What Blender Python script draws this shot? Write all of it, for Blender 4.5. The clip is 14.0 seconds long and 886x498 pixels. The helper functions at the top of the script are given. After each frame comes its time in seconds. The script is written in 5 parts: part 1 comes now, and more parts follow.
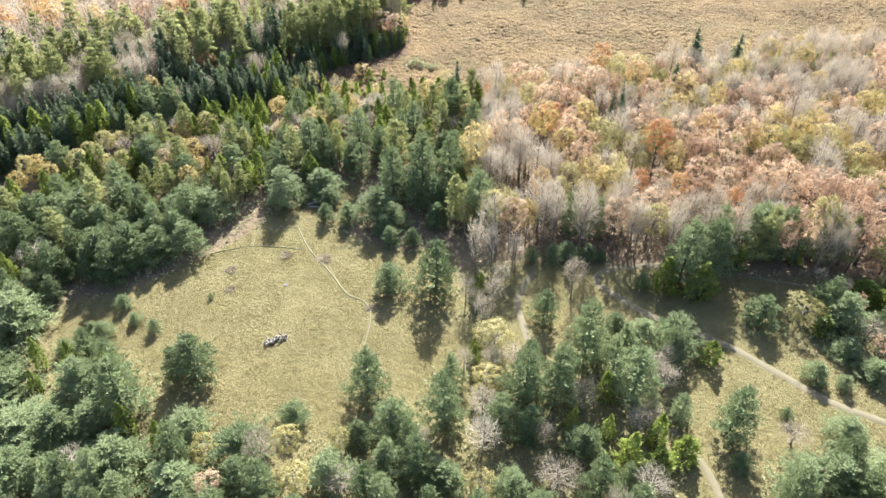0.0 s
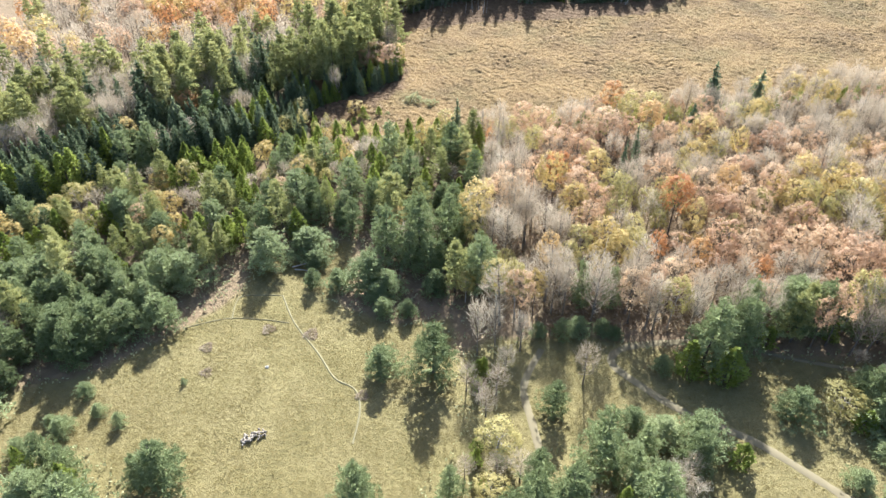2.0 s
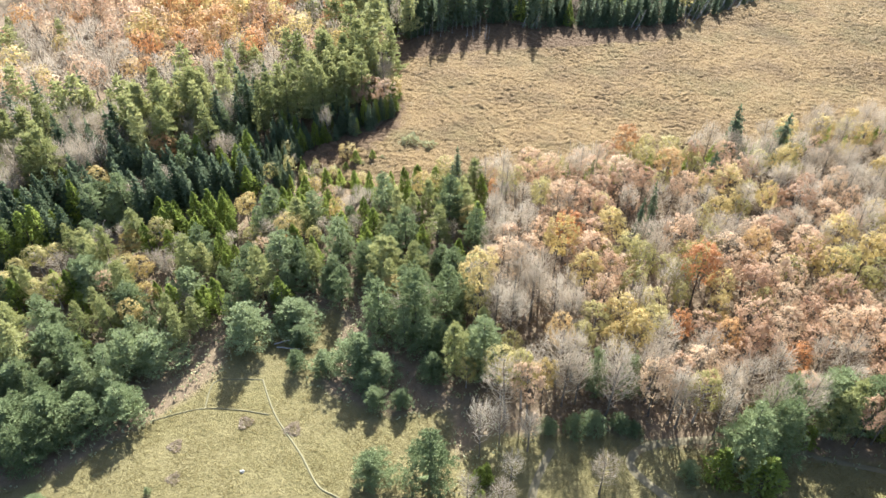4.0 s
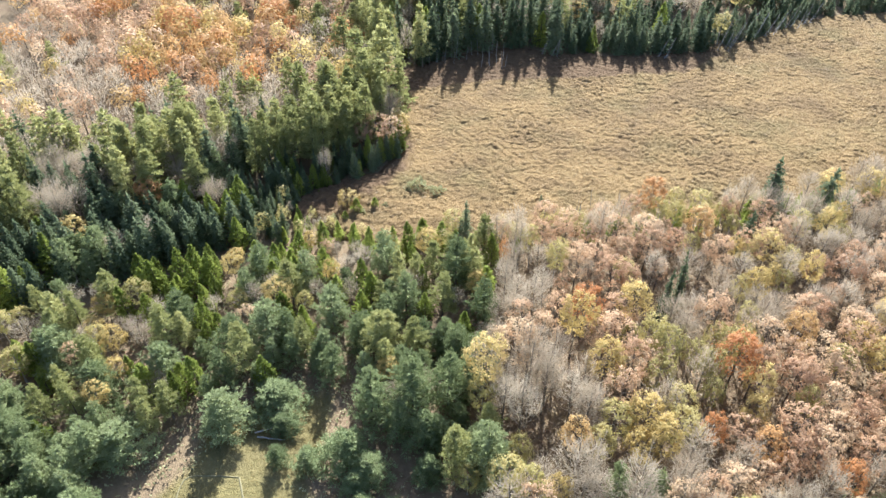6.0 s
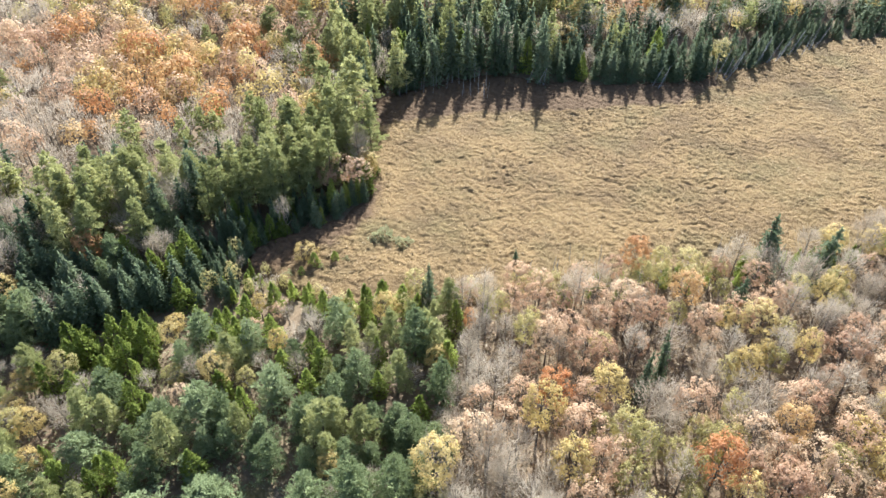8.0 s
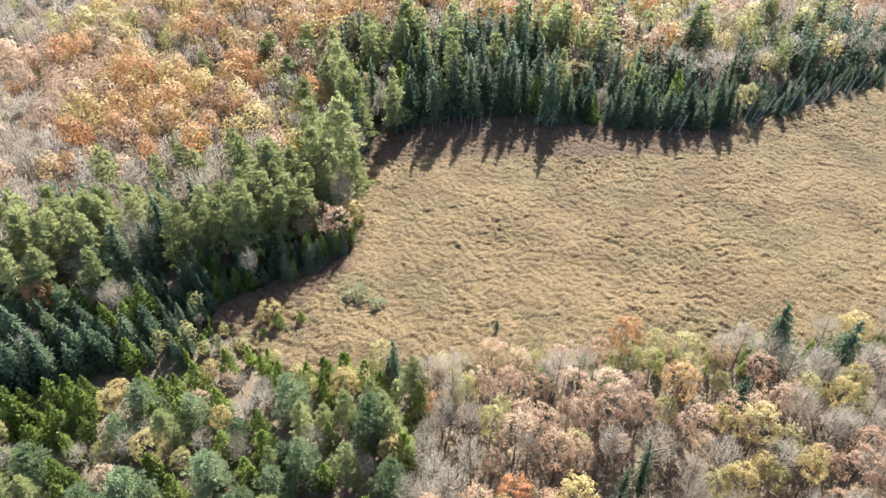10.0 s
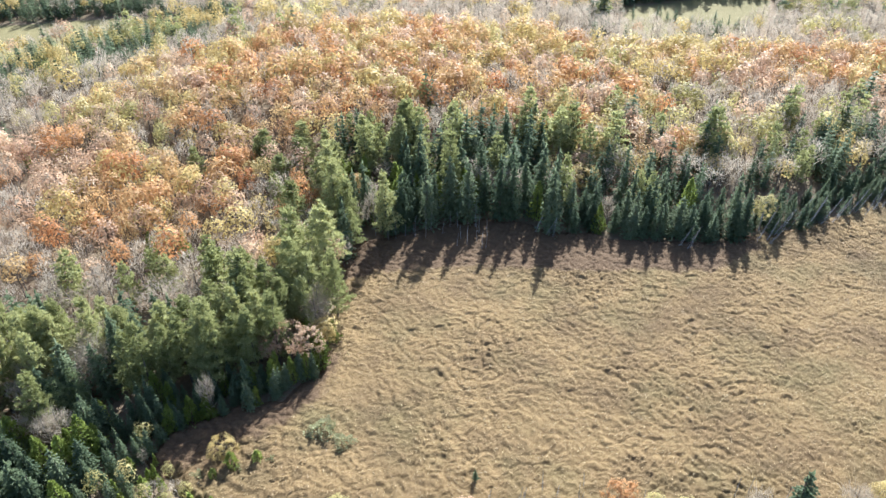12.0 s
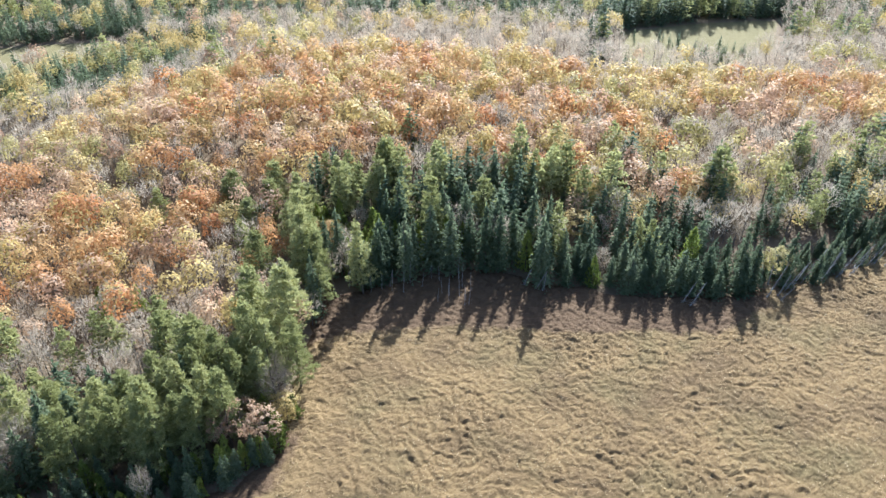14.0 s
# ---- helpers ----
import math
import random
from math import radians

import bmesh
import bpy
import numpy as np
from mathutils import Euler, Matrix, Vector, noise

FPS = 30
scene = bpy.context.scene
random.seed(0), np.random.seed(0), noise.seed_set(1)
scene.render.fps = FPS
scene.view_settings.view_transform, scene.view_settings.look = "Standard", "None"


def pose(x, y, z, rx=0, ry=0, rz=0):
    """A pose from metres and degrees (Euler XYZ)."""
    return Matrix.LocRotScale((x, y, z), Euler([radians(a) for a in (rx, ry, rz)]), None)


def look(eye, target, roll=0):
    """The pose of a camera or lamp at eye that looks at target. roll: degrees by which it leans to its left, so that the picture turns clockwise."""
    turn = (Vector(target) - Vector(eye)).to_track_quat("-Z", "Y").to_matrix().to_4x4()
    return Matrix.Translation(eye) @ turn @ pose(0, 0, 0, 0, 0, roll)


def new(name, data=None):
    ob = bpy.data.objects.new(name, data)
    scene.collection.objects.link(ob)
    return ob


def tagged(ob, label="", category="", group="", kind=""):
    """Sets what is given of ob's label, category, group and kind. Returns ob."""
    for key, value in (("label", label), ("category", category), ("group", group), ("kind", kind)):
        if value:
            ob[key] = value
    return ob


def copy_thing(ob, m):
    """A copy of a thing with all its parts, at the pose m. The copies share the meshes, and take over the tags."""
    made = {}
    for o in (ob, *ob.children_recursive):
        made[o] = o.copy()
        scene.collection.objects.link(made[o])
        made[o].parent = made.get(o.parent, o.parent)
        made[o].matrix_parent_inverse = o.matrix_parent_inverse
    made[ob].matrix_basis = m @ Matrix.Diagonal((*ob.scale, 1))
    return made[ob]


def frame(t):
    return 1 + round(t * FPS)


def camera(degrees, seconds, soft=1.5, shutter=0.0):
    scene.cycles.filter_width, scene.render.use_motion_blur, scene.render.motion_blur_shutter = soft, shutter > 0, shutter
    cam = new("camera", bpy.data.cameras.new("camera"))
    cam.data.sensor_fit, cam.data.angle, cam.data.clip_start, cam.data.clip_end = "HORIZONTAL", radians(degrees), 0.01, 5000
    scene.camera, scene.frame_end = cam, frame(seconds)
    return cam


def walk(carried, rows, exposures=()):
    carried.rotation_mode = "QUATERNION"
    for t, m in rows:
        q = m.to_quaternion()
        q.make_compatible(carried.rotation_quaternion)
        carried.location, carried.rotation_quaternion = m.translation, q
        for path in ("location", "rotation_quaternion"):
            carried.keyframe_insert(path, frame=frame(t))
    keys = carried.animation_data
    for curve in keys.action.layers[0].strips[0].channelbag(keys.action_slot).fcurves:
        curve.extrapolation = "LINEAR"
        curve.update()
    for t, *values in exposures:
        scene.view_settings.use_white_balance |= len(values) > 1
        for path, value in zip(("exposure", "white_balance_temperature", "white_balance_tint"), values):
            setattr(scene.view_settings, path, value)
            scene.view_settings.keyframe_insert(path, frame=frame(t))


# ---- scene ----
cam = camera(64.8, 14.0, soft=1.4)
PATH = [
    (0, (0.829, -5.037, 99.153), (0.799, -3.502, 97.872), -0.0),
    (0.5, (0.808, 0.036, 99.744), (0.778, 1.571, 98.462), -0.0),
    (1, (0.79, 5.191, 100.382), (0.76, 6.725, 99.099), 0.0),
    (1.5, (0.798, 10.439, 101.013), (0.767, 11.971, 99.728), 0.0),
    (2, (0.803, 15.688, 101.65), (0.772, 17.219, 100.363), 0.0),
    (2.5, (0.782, 20.936, 102.224), (0.751, 22.466, 100.936), 0.0),
    (3, (0.768, 26.225, 102.82), (0.737, 27.754, 101.53), 0.0),
    (5.5, (1.547, 53.63, 104.691), (1.488, 55.15, 103.393), 0.0),
    (6, (2.561, 58.892, 105.185), (2.481, 60.408, 103.883), 0.0),
    (6.5, (4.25, 64.152, 105.646), (4.163, 65.664, 104.34), -0.0),
    (7, (6.278, 69.183, 106.057), (6.188, 70.693, 104.749), -0.0),
    (7.5, (8.481, 74.143, 106.507), (8.388, 75.651, 105.196), -0.1),
    (10, (21.757, 98.294, 108.181), (21.553, 99.801, 106.882), -0.0),
    (10.5, (23.568, 103.125, 108.228), (23.332, 104.654, 106.961), 0.0),
    (11, (25.448, 108.099, 108.322), (25.183, 109.657, 107.096), 0.0),
    (11.5, (26.913, 112.913, 108.35), (26.632, 114.502, 107.168), -0.0),
    (12, (28.185, 117.826, 108.512), (27.89, 119.443, 107.372), -0.0),
    (12.5, (29.085, 122.648, 108.594), (28.779, 124.29, 107.494), 0.0),
    (13, (29.784, 127.653, 108.528), (29.477, 129.293, 107.425), 0.0),
    (13.5, (30.239, 132.792, 108.429), (29.93, 134.429, 107.322), -0.0),
    (14, (30.716, 138.126, 108.375), (30.406, 139.759, 107.263), -0.0),
]
walk(cam, [(t, look(eye, target, roll)) for t, eye, target, roll in PATH],
     exposures=[(0.0, 2.05, 6060, 10), (3.0, 2.03, 6060, 10), (7.5, 1.93, 5900, 10), (10.0, 1.88, 5740, 10), (12.0, 1.82, 5580, 10), (14.0, 1.73, 5420, 10)])

# ---- light: a clear autumn noon, the sun ahead of the walk ----
SUN_ELEVATION, SUN_BEARING = 35.0, 5.0
world = bpy.data.worlds.new("sky")
scene.world = world
world.use_nodes = True
sky = world.node_tree.nodes.new("ShaderNodeTexSky")
sky.sky_type, sky.sun_disc = "NISHITA", False
sky.sun_elevation, sky.sun_rotation = radians(SUN_ELEVATION), radians(SUN_BEARING)
sky.air_density, sky.dust_density, sky.ozone_density = 1.0, 2.0, 1.0
world.node_tree.nodes["Background"].inputs[1].default_value = 0.085
world.node_tree.links.new(sky.outputs[0], world.node_tree.nodes["Background"].inputs[0])
sun_data = bpy.data.lights.new("sun", "SUN")
sun_data.energy, sun_data.angle, sun_data.color = 5.2, radians(0.6), (1.0, 0.98, 0.91)
sun = new("sun", sun_data)
to_sun = Vector((math.sin(radians(SUN_BEARING)) * math.cos(radians(SUN_ELEVATION)),
                 math.cos(radians(SUN_BEARING)) * math.cos(radians(SUN_ELEVATION)), math.sin(radians(SUN_ELEVATION))))
sun.matrix_basis = look(to_sun * 300 + Vector((0, 200, 0)), (0, 200, 0))

# ---- materials ----


def nodes_of(name):
    mat = bpy.data.materials.new(name)
    mat.use_nodes = True
    nt = mat.node_tree
    return mat, nt, nt.nodes, nt.links, nt.nodes["Principled BSDF"]


def ramp(nt, value, stops):
    node = nt.nodes.new("ShaderNodeValToRGB")
    els = node.color_ramp.elements
    while len(els) < len(stops):
        els.new(0.5)
    for el, (pos, col) in zip(els, stops):
        el.position, el.color = pos, (*col, 1)
    nt.links.new(value, node.inputs[0])
    return node.outputs[0]


def mixed(nt, fac, a, b, mode="MIX"):
    node = nt.nodes.new("ShaderNodeMix")
    node.data_type, node.blend_type = "RGBA", mode
    for sock, v in ((node.inputs[0], fac), (node.inputs[6], a), (node.inputs[7], b)):
        if isinstance(v, bpy.types.NodeSocket):
            nt.links.new(v, sock)
        else:
            sock.default_value = v if isinstance(v, float) else (*v, 1)
    return node.outputs[2]


def math_node(nt, op, a, b=0.0):
    node = nt.nodes.new("ShaderNodeMath")
    node.operation = op
    for sock, v in zip(node.inputs, (a, b)):
        if isinstance(v, bpy.types.NodeSocket):
            nt.links.new(v, sock)
        else:
            sock.default_value = v
    return node.outputs[0]


def noise_tex(nt, scale, detail=4.0, rough=0.55, space="Object"):
    co = nt.nodes.new("ShaderNodeTexCoord")
    node = nt.nodes.new("ShaderNodeTexNoise")
    node.inputs["Scale"].default_value, node.inputs["Detail"].default_value, node.inputs["Roughness"].default_value = scale, detail, rough
    nt.links.new(co.outputs[space], node.inputs["Vector"])
    return node.outputs[0]


def foliage(name, stops, through_light=0.4, spread=0.5, gloss=0.15):
    """Leaves: every leaf cluster and every tree takes its own tone out of the stops."""
    mat, nt, nodes, links, bsdf = nodes_of(name)
    geo, info = nodes.new("ShaderNodeNewGeometry"), nodes.new("ShaderNodeObjectInfo")
    own = nodes.new("ShaderNodeAttribute")
    own.attribute_name = "tone"
    each = math_node(nt, "FRACT", math_node(nt, "ADD", info.outputs["Random"], own.outputs["Fac"]))
    tone = math_node(nt, "ADD", math_node(nt, "MULTIPLY", geo.outputs["Random Per Island"], spread), math_node(nt, "MULTIPLY", each, 1 - spread))
    col = ramp(nt, tone, stops)
    links.new(col, bsdf.inputs["Base Color"])
    bsdf.inputs["Roughness"].default_value = 0.5
    bsdf.inputs["Specular IOR Level"].default_value = gloss
    tr, mix = nodes.new("ShaderNodeBsdfTranslucent"), nodes.new("ShaderNodeMixShader")
    links.new(col, tr.inputs["Color"])
    mix.inputs[0].default_value = through_light
    links.new(bsdf.outputs[0], mix.inputs[1])
    links.new(tr.outputs[0], mix.inputs[2])
    links.new(mix.outputs[0], nodes["Material Output"].inputs["Surface"])
    return mat


def bark(name, dark, light):
    mat, nt, nodes, links, bsdf = nodes_of(name)
    col = ramp(nt, noise_tex(nt, 3.0, 6, 0.7), [(0.3, dark), (0.7, light)])
    links.new(col, bsdf.inputs["Base Color"])
    bsdf.inputs["Roughness"].default_value = 0.9
    bsdf.inputs["Specular IOR Level"].default_value = 0.15
    return mat


M_PINE = foliage("pine_needles", [(0.0, (0.112, 0.141, 0.064)), (0.5, (0.204, 0.241, 0.113)), (1.0, (0.307, 0.342, 0.176))], 0.36, 0.35, gloss=0.05)
M_TALLPINE = foliage("white_pine_needles", [(0.0, (0.199, 0.211, 0.081)), (0.5, (0.328, 0.332, 0.138)), (1.0, (0.454, 0.440, 0.201))], 0.44, 0.35, gloss=0.05)
M_SPRUCE = foliage("spruce_needles", [(0.0, (0.072, 0.099, 0.057)), (0.5, (0.136, 0.169, 0.093)), (1.0, (0.209, 0.238, 0.135))], 0.44, 0.4, gloss=0.03)
M_CEDAR = foliage("cedar_sprays", [(0.0, (0.123, 0.158, 0.038)), (0.5, (0.239, 0.282, 0.068)), (1.0, (0.372, 0.414, 0.110))], 0.45, 0.4, gloss=0.05)
M_YELLOW = foliage("yellow_leaves", [(0.0, (0.380, 0.282, 0.106)), (0.5, (0.480, 0.367, 0.143)), (1.0, (0.557, 0.446, 0.200))], 0.5, 0.2, gloss=0.12)
M_ORANGE = foliage("orange_leaves", [(0.0, (0.424, 0.184, 0.077)), (0.5, (0.486, 0.296, 0.129)), (1.0, (0.546, 0.400, 0.190))], 0.5, 0.2, gloss=0.12)
M_SALMON = foliage("faded_red_leaves", [(0.0, (0.377, 0.230, 0.142)), (0.5, (0.500, 0.342, 0.216)), (1.0, (0.572, 0.433, 0.282))], 0.5, 0.2, gloss=0.12)
M_OLIVE = foliage("turning_green_leaves", [(0.0, (0.258, 0.228, 0.083)), (0.5, (0.377, 0.328, 0.127)), (1.0, (0.490, 0.414, 0.183))], 0.5, 0.2, gloss=0.15)
M_SHRUB = foliage("shrub_leaves", [(0.0, (0.172, 0.191, 0.088)), (0.5, (0.277, 0.287, 0.150)), (1.0, (0.401, 0.383, 0.229))], 0.42, gloss=0.1)
M_TWIG = foliage("bare_twigs", [(0.0, (0.291, 0.234, 0.169)), (0.5, (0.426, 0.359, 0.273)), (1.0, (0.531, 0.464, 0.363))], 0.4, 0.4, gloss=0.1)
M_BRUSH = foliage("dry_undergrowth", [(0.0, (0.166, 0.122, 0.083)), (0.5, (0.256, 0.192, 0.134)), (1.0, (0.333, 0.275, 0.192))], 0.3, 1.0)
M_REED = foliage("dry_reeds", [(0.0, (0.158, 0.105, 0.051)), (0.5, (0.249, 0.177, 0.093)), (1.0, (0.348, 0.265, 0.144))], 0.35, 1.0)
M_GRASS = foliage("meadow_grass", [(0.0, (0.150, 0.119, 0.040)), (0.5, (0.193, 0.151, 0.055)), (1.0, (0.236, 0.182, 0.071))], 0.4, 1.0)
M_BARK = bark("bark", (0.070, 0.054, 0.044), (0.173, 0.144, 0.118))
M_PALEBARK = bark("pale_bark", (0.192, 0.170, 0.147), (0.371, 0.339, 0.307))
M_DEAD = bark("weathered_dead_wood", (0.166, 0.157, 0.147), (0.352, 0.339, 0.320))


def ground_material():
    """Leaf litter under the woods, turf in the open, by the share of each that the sheet carries."""
    mat, nt, nodes, links, bsdf = nodes_of("ground_cover")
    litter = mixed(nt, noise_tex(nt, 0.9, 8, 0.7), (0.104, 0.068, 0.045), (0.246, 0.172, 0.118))
    litter = mixed(nt, math_node(nt, "MULTIPLY", noise_tex(nt, 0.12, 3), 0.6), litter, (0.160, 0.138, 0.074))
    turf = mixed(nt, noise_tex(nt, 0.8, 9, 0.78), (0.092, 0.080, 0.031), (0.216, 0.181, 0.085))
    turf = mixed(nt, ramp(nt, noise_tex(nt, 0.07, 4, 0.6), [(0.35, (0, 0, 0)), (0.7, (0.8, 0.8, 0.8))]), turf, (0.180, 0.150, 0.073))
    moss = mixed(nt, ramp(nt, noise_tex(nt, 0.3, 7, 0.75), [(0.5, (0, 0, 0)), (0.75, (0.8, 0.8, 0.8))]), turf, (0.098, 0.086, 0.034))
    share = nodes.new("ShaderNodeAttribute")
    share.attribute_name = "open_land"
    edge = math_node(nt, "ADD", share.outputs["Fac"], math_node(nt, "MULTIPLY", math_node(nt, "SUBTRACT", noise_tex(nt, 0.35, 6, 0.7), 0.5), 0.5))
    cut = ramp(nt, edge, [(0.35, (0, 0, 0)), (0.65, (1, 1, 1))])
    links.new(mixed(nt, cut, litter, moss), bsdf.inputs["Base Color"])
    bsdf.inputs["Roughness"].default_value = 0.95
    bsdf.inputs["Specular IOR Level"].default_value = 0.1
    bump = nodes.new("ShaderNodeBump")
    bump.inputs["Strength"].default_value, bump.inputs["Distance"].default_value = 0.8, 0.6
    links.new(noise_tex(nt, 1.0, 8, 0.72), bump.inputs["Height"])
    links.new(bump.outputs[0], bsdf.inputs["Normal"])
    return mat


def marsh_material():
    mat, nt, nodes, links, bsdf = nodes_of("reed_mat")
    col = mixed(nt, noise_tex(nt, 1.1, 9, 0.8), (0.110, 0.070, 0.032), (0.258, 0.178, 0.084))
    col = mixed(nt, ramp(nt, noise_tex(nt, 0.045, 4, 0.6), [(0.48, (0, 0, 0)), (0.7, (0.75, 0.75, 0.75))]), col, (0.106, 0.088, 0.040))
    col = mixed(nt, ramp(nt, noise_tex(nt, 0.05, 6, 0.7), [(0.45, (0, 0, 0)), (0.7, (0.8, 0.8, 0.8))]), col, (0.083, 0.054, 0.029))
    # brown sedge zone; its colour also stands in for shade at the shore
    zone = nodes.new("ShaderNodeAttribute")
    zone.attribute_name = "sedge_shade"
    sedge_shade = mixed(nt, noise_tex(nt, 0.5, 8, 0.75), (0.060, 0.038, 0.022), (0.142, 0.092, 0.052))
    edge = math_node(nt, "ADD", zone.outputs["Fac"], math_node(nt, "MULTIPLY", math_node(nt, "SUBTRACT", noise_tex(nt, 0.22, 6, 0.7), 0.5), 1.2))
    col = mixed(nt, ramp(nt, edge, [(0.4, (0, 0, 0)), (0.62, (1, 1, 1))]), col, sedge_shade)
    links.new(col, bsdf.inputs["Base Color"])
    bsdf.inputs["Roughness"].default_value = 0.9
    bsdf.inputs["Specular IOR Level"].default_value = 0.1
    bump = nodes.new("ShaderNodeBump")
    bump.inputs["Strength"].default_value, bump.inputs["Distance"].default_value = 0.9, 0.4
    links.new(noise_tex(nt, 2.6, 8, 0.75), bump.inputs["Height"])
    links.new(bump.outputs[0], bsdf.inputs["Normal"])
    return mat


def plain(name, a, b, scale=2.0, rough=0.9):
    mat, nt, nodes, links, bsdf = nodes_of(name)
    links.new(mixed(nt, noise_tex(nt, scale, 7, 0.7), a, b), bsdf.inputs["Base Color"])
    bsdf.inputs["Roughness"].default_value = rough
    return mat


M_GROUND, M_MARSH = ground_material(), marsh_material()
M_PATH = plain("trodden_grass", (0.120, 0.107, 0.053), (0.165, 0.145, 0.077), 0.9)
M_EARTH = plain("trodden_earth", (0.118, 0.097, 0.054), (0.168, 0.138, 0.077), 0.7)
M_GREYBARK = bark("grey_bark", (0.109, 0.090, 0.074), (0.230, 0.198, 0.166))
M_STONE = plain("field_stone", (0.190, 0.160, 0.128), (0.310, 0.268, 0.215), 3.0)
M_PALESTONE = plain("pale_stone", (0.288, 0.275, 0.243), (0.384, 0.371, 0.339), 3.0)

# ---- mesh tools ----
RNG = np.random.default_rng(7)


def tri_mesh(name, verts, faces, mats, index=None, smooth=False):
    me = bpy.data.meshes.new(name)
    verts, faces = np.asarray(verts, np.float32), np.asarray(faces, np.int32)
    me.vertices.add(len(verts))
    me.vertices.foreach_set("co", verts.ravel())
    me.loops.add(faces.size)
    me.loops.foreach_set("vertex_index", faces.ravel())
    me.polygons.add(len(faces))
    me.polygons.foreach_set("loop_start", np.arange(len(faces), dtype=np.int32) * 3)
    for m in mats:
        me.materials.append(m)
    if index is not None:
        me.polygons.foreach_set("material_index", np.asarray(index, np.int32))
    me.polygons.foreach_set("use_smooth", np.full(len(faces), smooth))
    me.update(calc_edges=True)
    return me


def unit(v):
    return v / np.maximum(np.linalg.norm(v, axis=-1, keepdims=True), 1e-9)


def joined(pieces):
    """Several (verts, faces) as one."""
    vs, fs, n = [], [], 0
    for v, f in pieces:
        vs.append(v)
        fs.append(f + n)
        n += len(v)
    return np.concatenate(vs), np.concatenate(fs)


def sprays(c, d, up, size, wide=0.4, fold=0.25):
    """Small folded leaf sprays at c, pointing along d, with their upper side towards up."""
    d = unit(d)
    side = unit(np.cross(d, up))
    top = np.cross(side, d)
    s = np.asarray(size).reshape(-1, 1)
    v = np.stack([c - d * s * 0.5, c + side * s * wide - top * s * fold, c + d * s * 0.6, c - side * s * wide - top * s * fold], 1)
    k = np.arange(len(c))[:, None] * 4
    return v.reshape(-1, 3), np.concatenate([k + (0, 1, 2), k + (0, 2, 3)], 0)


def tube(points, radii, sides=5):
    pts = np.asarray(points, float)
    ahead = unit(np.gradient(pts, axis=0))
    a = unit(np.cross(ahead, (0.31, 0.95, 0.11)))
    b = np.cross(ahead, a)
    ang = np.arange(sides) * 2 * np.pi / sides
    ring = pts[:, None] + np.asarray(radii)[:, None, None] * (np.cos(ang)[None, :, None] * a[:, None] + np.sin(ang)[None, :, None] * b[:, None])
    f = []
    for i in range(len(pts) - 1):
        for j in range(sides):
            p, q = i * sides + j, i * sides + (j + 1) % sides
            f += [(p, q, q + sides), (p, q + sides, p + sides)]
    return ring.reshape(-1, 3), np.array(f)


def slivers(a, b, w):
    """Thin twigs from a to b as narrow three-sided spikes."""
    d = unit(b - a)
    s1 = unit(np.cross(d, (0.3, 0.2, 0.93)))
    s2 = np.cross(d, s1)
    w = np.asarray(w).reshape(-1, 1)
    v = np.stack([a + s1 * w, a - s1 * w * 0.5 + s2 * w * 0.87, a - s1 * w * 0.5 - s2 * w * 0.87, b], 1).reshape(-1, 3)
    k = np.arange(len(a))[:, None] * 4
    return v, np.concatenate([k + (0, 1, 3), k + (1, 2, 3), k + (2, 0, 3)], 0)


def splints(a, b, w, seed=0):
    """The finest twigs: flat slips from a to b, turned at random."""
    d = unit(b - a)
    s = unit(np.cross(d, np.random.default_rng(seed).normal(0, 1, a.shape))) * np.asarray(w).reshape(-1, 1)
    v = np.stack([a + s, a - s, b], 1).reshape(-1, 3)
    return v, np.arange(len(a) * 3).reshape(-1, 3)


def value_noise(x, y, seed=0):
    """Smooth lattice noise, 0 to 1."""
    table = np.random.default_rng(seed).random((256, 256))
    xi, yi = np.floor(x).astype(int), np.floor(y).astype(int)
    fx, fy = x - xi, y - yi
    fx, fy = fx * fx * (3 - 2 * fx), fy * fy * (3 - 2 * fy)
    g = lambda i, j: table[(xi + i) % 256, (yi + j) % 256]
    return (g(0, 0) * (1 - fx) + g(1, 0) * fx) * (1 - fy) + (g(0, 1) * (1 - fx) + g(1, 1) * fx) * fy


def fbm(x, y, seed=0, octaves=4):
    return sum(value_noise(x * 2**o, y * 2**o, seed + o) * 0.5**o for o in range(octaves)) / (2 - 0.5 ** (octaves - 1))


def inside(poly, x, y):
    """Whether points lie in a polygon."""
    x, y, hit = np.asarray(x, float), np.asarray(y, float), np.zeros(np.shape(x), bool)
    for (x0, y0), (x1, y1) in zip(poly, poly[1:] + poly[:1]):
        hit ^= ((y0 > y) != (y1 > y)) & (x < (x1 - x0) * (y - y0) / (y1 - y0 + 1e-12) + x0)
    return hit


def far_from_edge(poly, x, y):
    """The distance to a polygon's edge, positive inside."""
    best = np.full(np.shape(x), 1e9)
    for (x0, y0), (x1, y1) in zip(poly, poly[1:] + poly[:1]):
        t = np.clip(((x - x0) * (x1 - x0) + (y - y0) * (y1 - y0)) / ((x1 - x0) ** 2 + (y1 - y0) ** 2), 0, 1)
        best = np.minimum(best, np.hypot(x - x0 - t * (x1 - x0), y - y0 - t * (y1 - y0)))
    return np.where(inside(poly, x, y), best, -best)


